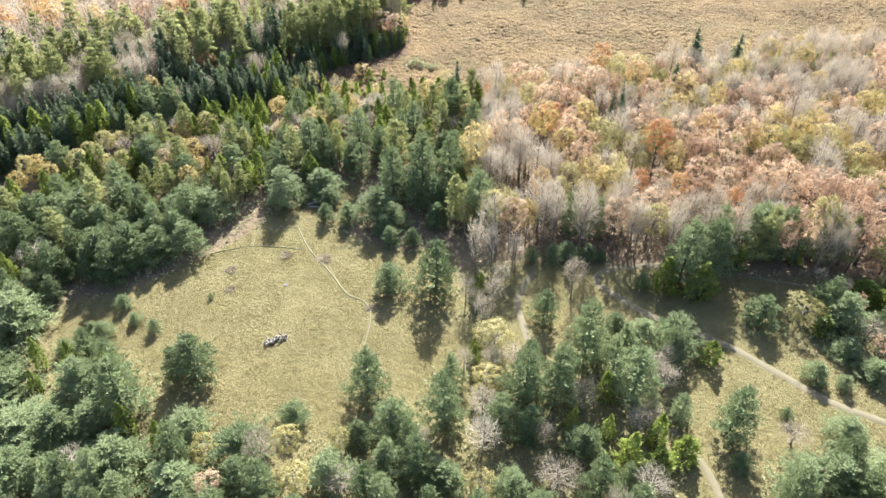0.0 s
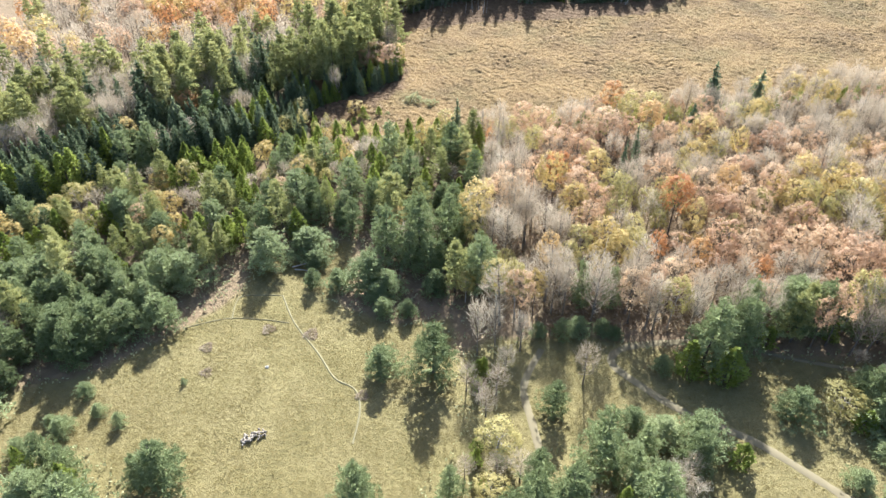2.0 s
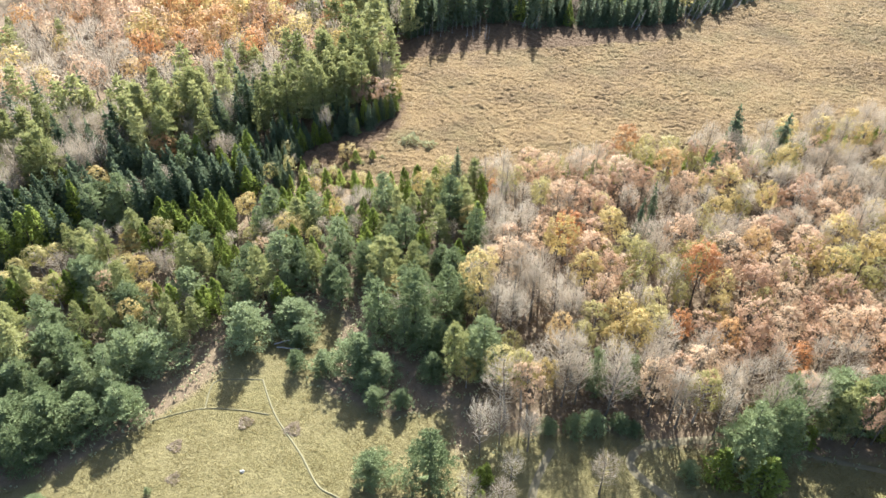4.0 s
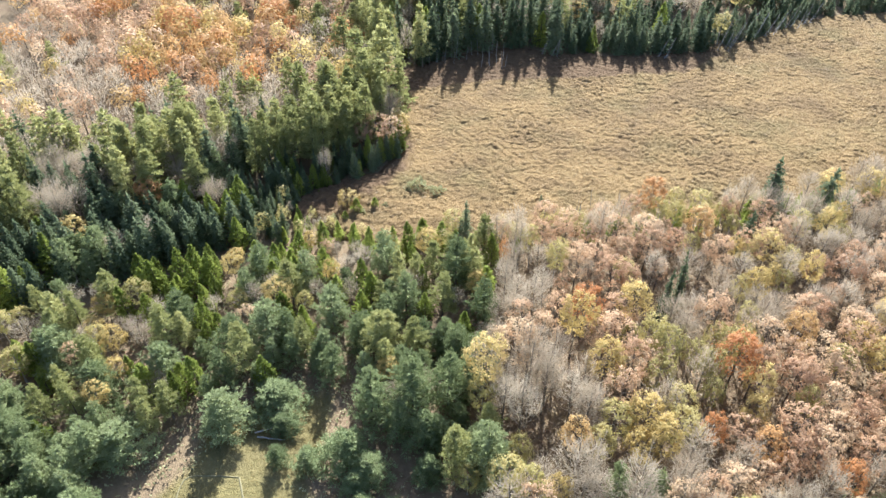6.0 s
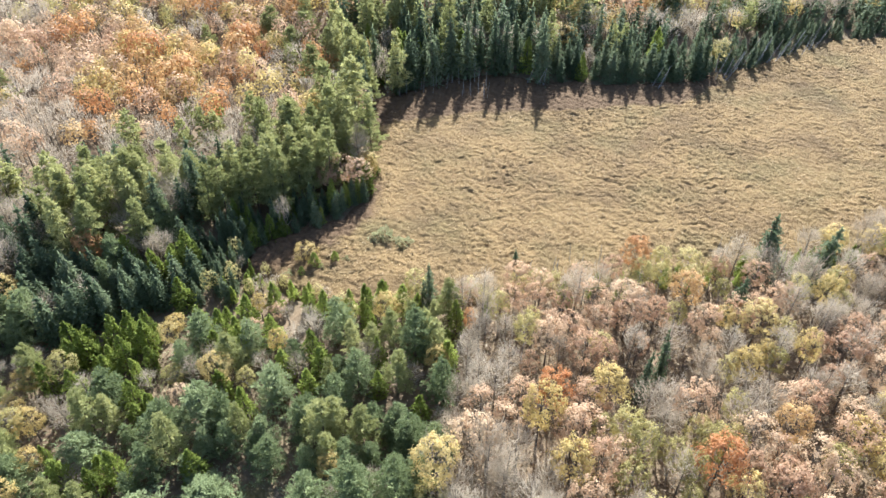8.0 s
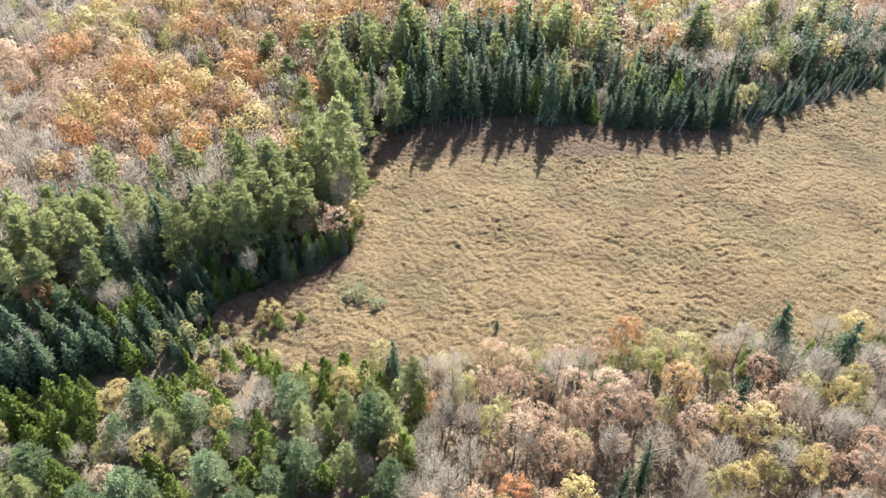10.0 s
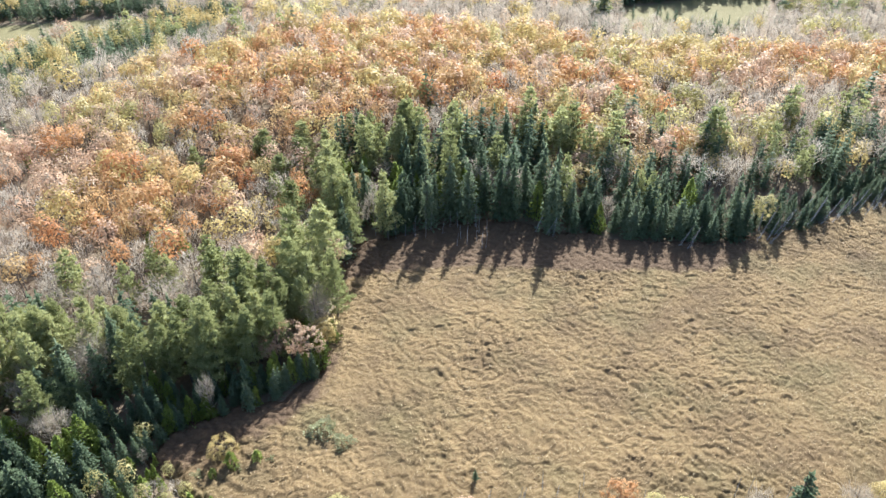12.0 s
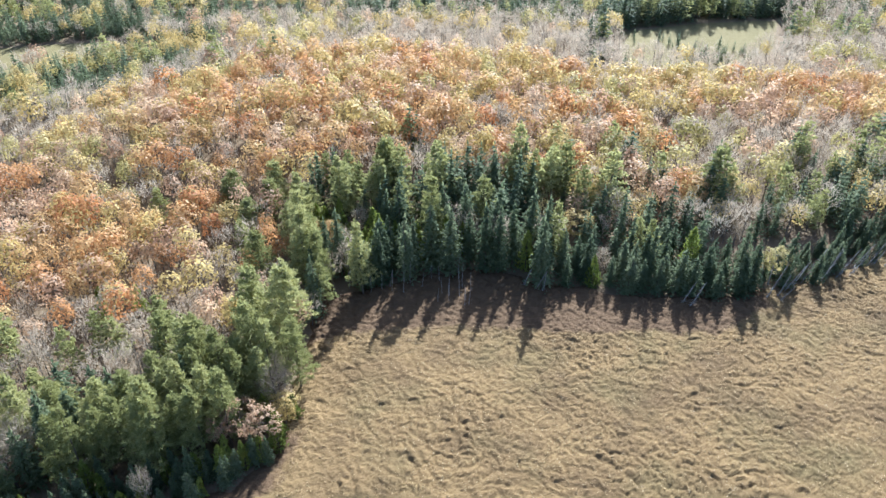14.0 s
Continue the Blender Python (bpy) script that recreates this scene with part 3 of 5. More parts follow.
def leaf_crown(seed, coarse=1.0, fullness=1.0):
    """Autumn foliage, 12 m high and 3.3 m in radius: a lobed dome of rounded clumps, shingled with leaves that face outwards."""
    rng = np.random.default_rng(seed)
    if coarse > 1:
        count = int(520 * (0.5 + 0.5 * fullness) / coarse**1.1)
        u, a = rng.uniform(-0.5, 1, count), rng.uniform(0, 6.283, count)
        flat = np.sqrt(1 - u**2)
        bumps = 1 + 0.13 * np.sin(a * 3 + seed) + 0.09 * np.sin(a * 5 + u * 7 + 2 * seed) + 0.08 * np.sin(u * 11 + a * 2)
        n = np.column_stack([np.cos(a) * flat, np.sin(a) * flat, u])
        c = n * (3.2, 3.2, 3.9) * (bumps * rng.uniform(0.72, 1.04, count))[:, None] + (0, 0, 7.9)
        return flakes(c, n + (0, 0, 0.25) + rng.normal(0, 0.28, n.shape), rng.uniform(0.34, 0.6, count) * coarse**0.6, seed)
    clumps = int(84 * (0.6 + 0.4 * fullness))
    u, a = rng.uniform(-0.6, 1, clumps), np.arange(clumps) * 2.4 + rng.normal(0, 0.35, clumps)
    flat = np.sqrt(1 - u**2)
    lobes = 1 + 0.14 * np.sin(a * 3 + seed) + 0.1 * np.sin(a * 5 + 2 * seed)
    deep = rng.uniform(0.68, 1.0, clumps) ** 0.5
    mid = np.column_stack([np.cos(a) * flat * 2.7 * lobes * deep, np.sin(a) * flat * 2.7 * lobes * deep, 7.9 + 3.5 * u * deep])
    per = int(30 * fullness)
    dome = unit(mid - (0, 0, 7.0))[:, None]
    n = unit(rng.normal(0, 1, (clumps, per, 3)) + np.array([0, 0, 0.4]) + 0.8 * dome)
    size = rng.uniform(0.5, 0.95, (clumps, 1, 1))
    c = (mid[:, None] + n * size * rng.uniform(0.3, 1.1, (clumps, per, 1)) * (1, 1, 0.85)).reshape(-1, 3)
    face = unit(n + 1.2 * dome).reshape(-1, 3)
    d = np.cross(face, rng.normal(0, 1, face.shape))
    return sprays(c, d, face + rng.normal(0, 0.3, face.shape), rng.uniform(0.15, 0.31, len(c)), 0.48, 0.1)


def twig_dome(seed, count, wide):
    """The outer brush of a leafless crown: fine slips that fan out and up over a dome, 12 m high and 3 m in radius."""
    rng = np.random.default_rng(seed + 300)
    boughs = 34
    ub, ab = rng.uniform(-0.35, 1, boughs), np.arange(boughs) * 2.4 + rng.normal(0, 0.4, boughs)
    fb = np.sqrt(1 - ub**2)
    heart = np.column_stack([np.cos(ab) * fb * 2.3, np.sin(ab) * fb * 2.45, 8.0 + 2.7 * ub]) * rng.uniform(0.75, 1.05, (boughs, 1)) ** (1, 1, 0.4)
    at = rng.integers(0, boughs, count)
    a = heart[at] + rng.normal(0, 0.5, (count, 3))
    way = unit(unit(a - (0, 0, 5.5)) + rng.normal(0, 0.5, (count, 3)) + (0, 0, 0.2))
    return splints(a - way * 0.4, a + way * rng.uniform(0.4, 1.0, (count, 1)), rng.uniform(0.6, 1.3, count) * wide, seed)


def stem(seed, high=11.0, thick=0.2, wander=0.25):
    rng = np.random.default_rng(seed + 900)
    z = np.linspace(-0.3, high, 7)
    off = np.cumsum(rng.normal(0, wander * 0.35, (7, 2)), 0) * np.linspace(0, 1, 7)[:, None]
    return tube(np.column_stack([off, z]), np.linspace(thick, 0.035, 7) * (1 + 0.5 * (np.arange(7) == 0)), 6)


def part(name, mesh, parent, label=""):
    ob = new(name, mesh)
    ob.parent = parent
    return tagged(ob, label)


def tree(name, label, category, group, parts):
    """A tree as a thing: an Empty at its foot with its trunk and its crown."""
    root = tagged(new(name), label, category, group)
    for pname, mesh in parts:
        part(pname, mesh, root)
    return root


PLACED = []  # (x, y) of what stands already


def put(models, x, y, h, r, base_r, rng=RNG, base_h=12.0, lean=3.0):
    """Set a copy of one of the models at a place, with its height and crown radius."""
    model = models[int(rng.integers(len(models)))]
    m = Matrix.LocRotScale((x, y, float(rise(np.float64(x), np.float64(y))) - 0.15),
                           Euler((radians(rng.normal(0, lean * 0.5)), radians(rng.normal(0, lean * 0.5)), rng.uniform(0, 6.28))),
                           (r / base_r, r / base_r, h / base_h))
    PLACED.append((x, y))
    if not model["used"]:
        model["used"] = True
        model["root"].matrix_basis = m
        return model["root"]
    flat = model["root"].matrix_basis.copy()
    model["root"].matrix_basis = Matrix.Identity(4)
    made = copy_thing(model["root"], m)
    model["root"].matrix_basis = flat
    return made


def models(kind, count, label, category, group, crown, mat, trunk=None, bark_mat=None, crown_name="crown"):
    out = []
    for i in range(count):
        parts = [("trunk", tri_mesh("trunk", *(trunk or stem)(i * 7 + len(kind)), [bark_mat or M_BARK], smooth=True))]
        v, f = crown(i * 13 + len(kind))
        parts.append((crown_name, tri_mesh(crown_name, v, f, [mat])))
        out.append({"root": tree(kind, label, category, group, parts), "used": False})
    return out


def bare_branches(seed):
    wood, twigs, _ = limbs(seed, 30, 2.7, 10)
    return joined(wood + [twigs, twig_dome(seed, 720, 0.021)])


def shrub_crown(seed):
    """A low shrub, 1.75 m high and 1 m in radius: many thin shoots with small leaves in a lumpy dome."""
    rng = np.random.default_rng(seed)
    count = 1100
    a, u = rng.uniform(0, 6.283, count), rng.uniform(0, 1, count)
    lump = 1 + 0.18 * np.sin(a * 3 + seed) + 0.12 * np.sin(a * 7 + u * 9)
    r = np.sqrt(1 - u**2) * lump * rng.uniform(0.5, 1.05, count) ** 0.5
    c = np.stack([np.cos(a) * r, np.sin(a) * r, 0.1 + 1.5 * u * lump * rng.uniform(0.8, 1.05, count)], 1)
    d = c * (1, 1, 0.6) + (0, 0, 0.5) + rng.normal(0, 0.35, c.shape)
    return sprays(c, d, rng.normal(0, 1, c.shape), rng.uniform(0.11, 0.22, count), 0.3, 0.1)


def limbed_stem(seed):
    """A broadleaf trunk with its main limbs."""
    wood, _, _ = limbs(seed, 14, 2.3, 1, 1, 0.34)
    v, f = joined([stem(seed, 9.5, 0.17)] + wood)
    trunk = v[:42]
    graft = [(k, k + 1, int(np.argmin(((trunk - v[k]) ** 2).sum(1)))) for k in range(42, len(v), 9)]
    return v, np.concatenate([f, np.array(graft)])


PINE = models("pine_tree", 6, "bushy blue-green young white pine tree", "tree", "young pines", pine_crown, M_PINE)
TALL = models("tall_pine", 4, "tall pale green white pine with tiered limbs", "tree", "tall pines", lambda s: pine_crown(s, True), M_TALLPINE)
SPRUCE = models("spruce_tree", 5, "dark green narrow spruce with ragged spire", "tree", "spruces", cone_crown, M_SPRUCE)
CEDAR = models("cedar_tree", 5, "yellow-green cedar with dense upright sprays", "tree", "cedars", cedar_crown, M_CEDAR)
YELLOW = models("yellow_maple", 4, "broadleaf tree with yellow autumn leaves", "tree", "autumn trees", lambda s: leaf_crown(s, 1, 0.95), M_YELLOW, limbed_stem)
ORANGE = models("orange_maple", 4, "broadleaf tree with orange autumn leaves", "tree", "autumn trees", lambda s: leaf_crown(s, 1, 0.95), M_ORANGE, limbed_stem)
SALMON = models("faded_maple", 4, "broadleaf tree with thin faded reddish leaves", "tree", "autumn trees", lambda s: leaf_crown(s, 1, 0.75), M_SALMON, limbed_stem)
OLIVE = models("birch_tree", 4, "pale-barked tree with leaves turning olive yellow", "tree", "autumn trees", lambda s: leaf_crown(s, 1, 0.85), M_OLIVE, limbed_stem, M_PALEBARK)
BARE = models("bare_tree", 6, "leafless grey broadleaf tree with fine twigs", "tree", "bare trees", bare_branches, M_TWIG, None, M_GREYBARK)
SHRUB = models("shrub", 4, "low rounded grey-green shrub", "shrub", "shrubs", shrub_crown, M_SHRUB, lambda s: stem(s, 1.0, 0.05, 0.05))

PINES_A = [
    (-73.8, 106.5, 11.2, 5.4), (-67.5, 108.1, 11.1, 5.3), (-62.5, 110.1, 9.2, 4.1), (-57.2, 112.0, 9.2, 4.1), (-55.9, 124.0, 8.9, 4.9), (-64.7, 123.0, 6.7, 3.7),
    (-75.7, 125.1, 9.7, 5.1), (-83.6, 121.7, 9.9, 5.2), (-89.6, 122.6, 8.4, 4.7), (-39.7, 129.8, 11.3, 4.8), (-31.5, 136.1, 6.4, 4.9), (-29.3, 130.4, 4.5, 3.0),
    (-29.1, 124.0, 5.1, 2.2), (-23.6, 123.8, 5.5, 2.9), (-16.9, 124.2, 9.9, 5.1), (-13.1, 121.6, 7.3, 3.4), (-15.1, 119.6, 5.4, 2.8), (-13.4, 115.6, 5.3, 2.3),
    (-8.3, 115.5, 5.0, 2.0), (-14.1, 133.2, 15.3, 4.2), (-6.8, 133.9, 18.5, 4.7), (-0.7, 136.5, 17.3, 3.6), (-2.8, 122.3, 6.8, 3.1),
]
PINES_B = [
    (6.4, 122.9, 16.6, 4.5), (-2.7, 100.9, 14.5, 4.3), (48.0, 103.7, 17.8, 4.9), (54.1, 105.8, 16.8, 4.5), (66.3, 113.2, 14.6, 5.9), (80.1, 113.0, 14.0, 5.2),
    (60.9, 92.4, 7.8, 3.8), (-45.4, 77.2, 11.5, 4.6), (-48.9, 76.5, 8.8, 2.2), (-13.9, 73.6, 12.5, 3.6), (-8.8, 65.0, 9.5, 4.1), (-14.3, 63.5, 6.2, 2.4),
    (-25.6, 67.4, 5.6, 2.9), (0.0, 67.0, 14.9, 3.7), (13.1, 71.5, 15.3, 4.0), (18.7, 72.2, 15.1, 4.0), (24.7, 79.8, 18.4, 4.2), (32.5, 72.7, 14.7, 4.6),
    (32.4, 89.5, 5.2, 2.5), (36.9, 87.1, 6.1, 3.4), (41.8, 85.4, 9.5, 4.5), (18.5, 91.7, 9.3, 2.7),
]
PINES_C = [
    (39.7, 68.7, 7.8, 2.3), (47.6, 66.3, 13.5, 3.7), (22.4, 61.7, 7.6, 3.4), (56.7, 57.4, 5.4, 4.2), (66.6, 65.7, 5.3, 3.3), (68.2, 56.8, 6.7, 5.4),
    (61.2, 56.9, 6.8, 4.7), (-67.4, 54.5, 8.4, 5.9), (-52.0, 57.3, 8.0, 6.1), (-43.0, 64.3, 6.0, 4.1), (-33.1, 59.5, 8.4, 5.4), (-18.3, 56.1, 7.3, 3.8),
    (-0.3, 55.2, 6.7, 4.2), (10.2, 53.7, 7.8, 3.2), (-41.6, 53.7, 7.0, 5.4), (-64.1, 72.6, 9.9, 4.5), (-55.6, 68.4, 14.3, 4.8), (-64.8, 63.9, 7.4, 4.4),
    (-70.7, 63.3, 6.5, 6.2), (-77.3, 72.3, 6.1, 4.7), (-83.1, 88.0, 9.6, 7.0), (-79.6, 74.2, 8.7, 4.8), (-59.5, 65.8, 5.9, 4.3), (75.8, 91.2, 9.7, 5.0),
]
EDGE_PINES = [(57.2, 111.5, 16.0, 3.8), (72.0, 112.0, 15.0, 4.3), (27.0, 119.0, 13.5, 2.6), (33.0, 118.5, 12.5, 2.5)]
BUSHES = [
    (-65.2, 94.5, 3.6, 1.9), (-61.6, 90.3, 2.7, 1.5), (-57.0, 88.3, 3.3, 1.5), (-66.2, 86.3, 4.4, 2.3), (-68.8, 87.8, 2.5, 1.5), (-71.6, 82.4, 3.8, 1.9),
    (-48.6, 97.3, 1.7, 0.6), (-12.4, 100.6, 7.5, 3.6), (47.2, 59.9, 4.2, 2.0), (66.6, 78.6, 4.5, 2.6), (70.7, 76.4, 3.5, 1.8), (58.2, 69.8, 2.7, 1.2),
    (77.3, 78.7, 4.4, 3.6), (74.4, 84.0, 4.6, 3.1), (17.8, 110.5, 3.9, 1.9), (22.1, 110.8, 4.8, 2.2), (25.5, 111.7, 4.6, 2.5), (30.2, 111.5, 4.0, 2.2),
    (32.7, 110.9, 2.5, 1.7), (39.9, 102.2, 4.3, 2.1),
]
CEDARS_AT = [
    (51.2, 100.0, 8.9, 3.8), (44.4, 101.3, 9.1, 3.2), (48.6, 82.4, 5.6, 2.3), (29.0, 59.4, 9.1, 2.9), (38.7, 61.5, 5.5, 3.0), (34.5, 59.3, 4.9, 3.0),
    (71.9, 89.8, 4.9, 2.5), (84.2, 99.3, 5.0, 5.3), (86.9, 96.3, 5.9, 3.3),
]
BARE_AT = [
    (5.5, 105.1, 16.8, 2.6), (24.9, 98.7, 11.4, 3.1), (5.8, 60.9, 11.0, 3.8), (76.8, 104.1, 4.7, 2.3), (79.3, 87.4, 6.6, 3.8), (32.1, 66.8, 5.3, 3.5),
    (57.2, 64.5, 4.9, 3.7), (17.6, 55.9, 5.7, 4.7), (-58.9, 57.2, 5.5, 3.7), (8.8, 95.5, 9.8, 2.8), (-16.2, 54.4, 5.7, 3.7), (-87.8, 106.6, 6.4, 5.6), (3.4, 96.5, 8.0, 2.6), (6.8, 91.0, 8.0, 2.8), (10.5, 100.5, 8.5, 2.6), (13.8, 106.5, 12.0, 2.5),
    (9.0, 107.5, 13.0, 2.5), (34.5, 68.0, 5.0, 3.0),
]
WARM_AT = [
    (8.4, 83.3, 7.7, 4.2), (68.9, 93.1, 6.0, 4.3), (7.1, 74.8, 6.0, 3.1), (-23.4, 54.4, 5.8, 2.8), (5.6, 54.2, 4.7, 2.8), (-38.4, 59.9, 5.0, 3.0),
]
AUTUMN_YELLOW = [
    (22.4, 149.7, 18.8, 4.0), (53.0, 137.5, 15.0, 3.1), (27.1, 140.8, 16.2, 3.9), (32.4, 129.8, 15.0, 3.7), (51.2, 133.2, 12.5, 2.5), (80.3, 183.0, 15.0, 2.7),
    (72.0, 167.7, 15.0, 2.5), (-6.9, 176.6, 10, 3.0), (-28.0, 195.1, 6, 3.1), (-65.1, 145.6, 9, 2.9), (-36.1, 158.5, 11, 3.4), (-27.1, 165.8, 10, 2.0),
    (-17.9, 227.0, 9, 2.3), (6.0, 139.2, 18.8, 4.2), (-26.0, 285.9, 13, 2.4), (-86.0, 175.6, 11, 3.5), (-18.3, 228.7, 9, 3.0), (36.5, 303.6, 12, 4.5),
    (19.4, 449.2, 13, 3.8), (41.6, 317.7, 14, 3.4),
]
AUTUMN_ORANGE = [
    (50.0, 141.8, 18.8, 4.3), (20.4, 125.6, 15.0, 2.7), (43.9, 192.0, 15.0, 3.3), (9.8, 173.5, 11.2, 1.5), (-73.8, 188.6, 13, 3.6), (53.2, 183.0, 13.8, 3.8),
    (63.6, 150.3, 15.0, 3.4), (-27.5, 284.4, 13, 2.5), (-33.7, 286.1, 13, 3.2), (-60.6, 283.2, 13, 3.3), (-62.8, 323.7, 14, 3.8), (4.5, 325.2, 14, 4.0),
    (15.9, 341.9, 15, 3.8), (69.2, 326.4, 13, 4.5), (-51.2, 334.3, 14, 5.8), (-97.9, 266.3, 13, 3.4), (-28.0, 285.5, 13, 2.4),
]
LONE_EVERGREENS = [
    (45.9, 164.8, 16.2, 1.5), (41.8, 161.2, 15.0, 1.5), (73.9, 196.7, 17.5, 3.5), (85.1, 195.9, 16.2, 3.3), (64.3, 183.4, 12.5, 2.3), (1.2, 181.7, 14, 1.8),
    (-0.5, 168.2, 16, 3.9), (-10.4, 160.3, 13, 3.3), (-36.3, 150.6, 13, 4.8), (-16.4, 172.5, 13, 3.5), (-42.3, 167.8, 12, 3.6), (-24.8, 155.6, 13, 3.8),
    (5.8, 158.4, 15.0, 3.2), (-13.1, 155.1, 12, 3.2), (-42.7, 147.0, 12, 3.8), (-54.0, 140.6, 11, 3.8), (-54.5, 153.4, 12, 3.5), (-64.1, 136.2, 11, 3.9),
    (-74.9, 142.4, 12, 4.7),
]
TALL_PINES = [
    (-24.5, 249.6, 27, 7.2), (-32.2, 248.0, 25, 5.8), (-38.3, 233.0, 23, 5.5), (-30.4, 233.9, 18, 4.2), (-39.4, 216.4, 22, 5.1), (-49.6, 216.5, 19, 4.0),
    (-43.6, 213.0, 19, 3.9), (-60.9, 217.8, 15, 4.2), (-0.9, 290.8, 27, 4.6), (-29.6, 240.2, 24, 4.9), (-38.4, 235.2, 22, 5.6), (-29.5, 234.5, 17, 3.7),
    (-28.4, 225.2, 18, 4.1), (-45.7, 220.2, 18, 4.9), (-61.8, 219.9, 13, 4.6), (-50.3, 214.5, 15, 3.7), (-49.5, 298.5, 15, 5.1), (-38.0, 297.3, 15, 5.0),
    (-52.9, 289.6, 15, 5.0), (-39.3, 288.9, 15, 4.8), (-62.6, 299.8, 13, 3.5), (-18.9, 315.3, 18, 3.9), (-80.3, 291.7, 13, 3.5),
]
HILL_PINES = [(-60.5, 299.8, 16, 4.6), (-36.2, 284.6, 19, 4.8), (-40.8, 269.4, 20, 5.0), (-30.1, 277.0, 21, 5.0), (-50.5, 305.4, 16, 4.6)]

for x, y, h, r in PINES_A + PINES_B + PINES_C + EDGE_PINES:
    put(PINE, x, y, h, r * 1.2, 4.0)
for x, y, h, r in BUSHES:
    put(PINE, x, y, h, r * 1.15, 4.0)
for x, y, h, r in CEDARS_AT:
    put(CEDAR, x, y, h, r, 3.0)
for x, y, h, r in BARE_AT:
    put(BARE, x, y, h, r * 0.85, 3.2)
for x, y, h, r in WARM_AT:
    put(OLIVE, x, y, h, r, 3.3)
for x, y, h, r in AUTUMN_YELLOW:
    put(YELLOW, x, y, h, r, 3.3)
for x, y, h, r in AUTUMN_ORANGE:
    put(ORANGE, x, y, h, r, 3.3)
for i, (x, y, h, r) in enumerate(LONE_EVERGREENS):
    put(SPRUCE if i < 6 else PINE, x, y, h, r * 1.25, 2.4 if i < 6 else 4.0)
for x, y, h, r in TALL_PINES + HILL_PINES:
    put(TALL, x, y, h, r * 1.2, 4.0)

# ---- woods ----
KINDS = {"pine": (PINE, 4.0), "tall": (TALL, 4.0), "spruce": (SPRUCE, 2.4), "cedar": (CEDAR, 3.0), "yellow": (YELLOW, 3.3), "orange": (ORANGE, 3.3),
         "salmon": (SALMON, 3.3), "olive": (OLIVE, 3.3), "bare": (BARE, 3.2), "shrub": (SHRUB, 1.0)}


def spots(poly, gap, seed, clear=0.75):
    """Uneven places in a polygon, off the open land and off what stands already."""
    rng = np.random.default_rng(seed)
    p = np.array(poly, float)
    gx, gy = np.meshgrid(np.arange(p[:, 0].min(), p[:, 0].max(), gap), np.arange(p[:, 1].min(), p[:, 1].max(), gap))
    x = (gx + (np.arange(gx.shape[0])[:, None] % 2) * gap * 0.5).ravel() + rng.uniform(-0.42, 0.42, gx.size) * gap
    y = gy.ravel() + rng.uniform(-0.42, 0.42, gx.size) * gap
    ok = inside(poly, x, y)
    for land, edge in ((MARSH, 0.3), (MEADOW, 2.0), (GLADE, 1.5), (FIELD, 2.0), (FAR_GLADE, 2.0)):
        ok &= far_from_edge(land, x, y) < -edge
    x, y = x[ok], y[ok]
    if PLACED:
        q = np.array(PLACED)
        near = np.array([np.hypot(q[:, 0] - a, q[:, 1] - b).min() for a, b in zip(x, y)])
        x, y = x[near > gap * clear], y[near > gap * clear]
    return list(zip(x.tolist(), y.tolist()))


def wood(poly, gap, seed, mix, patch=0.03, clear=0.75):
    """A stand of single trees. mix: kind, share, lowest and highest height, radius as a share of the height; the kinds gather in patches."""
    rng = np.random.default_rng(seed)
    for x, y in spots(poly, gap, seed, clear):
        draw = []
        for i, (kind, part_of, lo, hi, slim) in enumerate(mix):
            draw.append(part_of * (0.15 + 2.2 * float(fbm(np.float64(x * patch + 9 * i), np.float64(y * patch), seed + i, 2)) ** 2) * rng.uniform(0.2, 1))
        kind, _, lo, hi, slim = mix[int(np.argmax(draw))]
        h = rng.uniform(lo, hi)
        put(KINDS[kind][0], x, y, h, h * slim * rng.uniform(0.85, 1.2), KINDS[kind][1], rng)


# mixed young wood between the meadow and the marsh: pines in front, cedars and hardwoods behind them
wood([(-130, 90), (-80, 84), (-70, 100), (-48, 132), (-20, 142), (2, 118), (8, 124), (8, 150), (-20, 156), (-52, 146), (-84, 132), (-112, 120), (-130, 108)], 4.3, 21,
     [("pine", 1.1, 7, 12, 0.33), ("tall", 0.7, 10, 15, 0.26), ("cedar", 0.6, 6, 10, 0.26), ("yellow", 0.25, 7, 10, 0.3), ("bare", 0.4, 6, 9, 0.3), ("olive", 0.4, 7, 10, 0.3)], 0.08)
wood([(8, 150), (8, 190), (-16, 188), (-30, 182), (-38, 177), (-50, 174), (-62, 169), (-74, 163), (-86, 154), (-96, 144), (-105, 136), (-130, 112), (-112, 120), (-84, 132), (-52, 146), (-20, 156)], 4.2, 31,
     [("pine", 0.5, 8, 12, 0.32), ("tall", 0.6, 9, 14, 0.26), ("cedar", 1.25, 6, 10, 0.27), ("yellow", 0.45, 7, 10, 0.3), ("salmon", 0.4, 6, 9, 0.3), ("bare", 0.7, 6, 9, 0.3), ("olive", 0.7, 7, 10, 0.3)], 0.08)
# maples and bare trees on the other side
wood([(8, 112), (10, 160), (130, 160), (105, 110), (55, 111), (37, 112)], 5.0, 22,
     [("bare", 1.05, 13, 18, 0.22), ("salmon", 1.1, 12, 17, 0.24), ("yellow", 0.7, 12, 16, 0.23), ("orange", 0.55, 12, 16, 0.24), ("olive", 0.8, 11, 16, 0.22)], 0.06)
# the seam between the two woods
wood([(3, 120), (13, 114), (14, 186), (4, 186)], 3.8, 30, [("bare", 0.8, 11, 16, 0.2), ("olive", 0.8, 10, 15, 0.22), ("salmon", 0.6, 9, 14, 0.22), ("tall", 0.4, 11, 15, 0.22)])
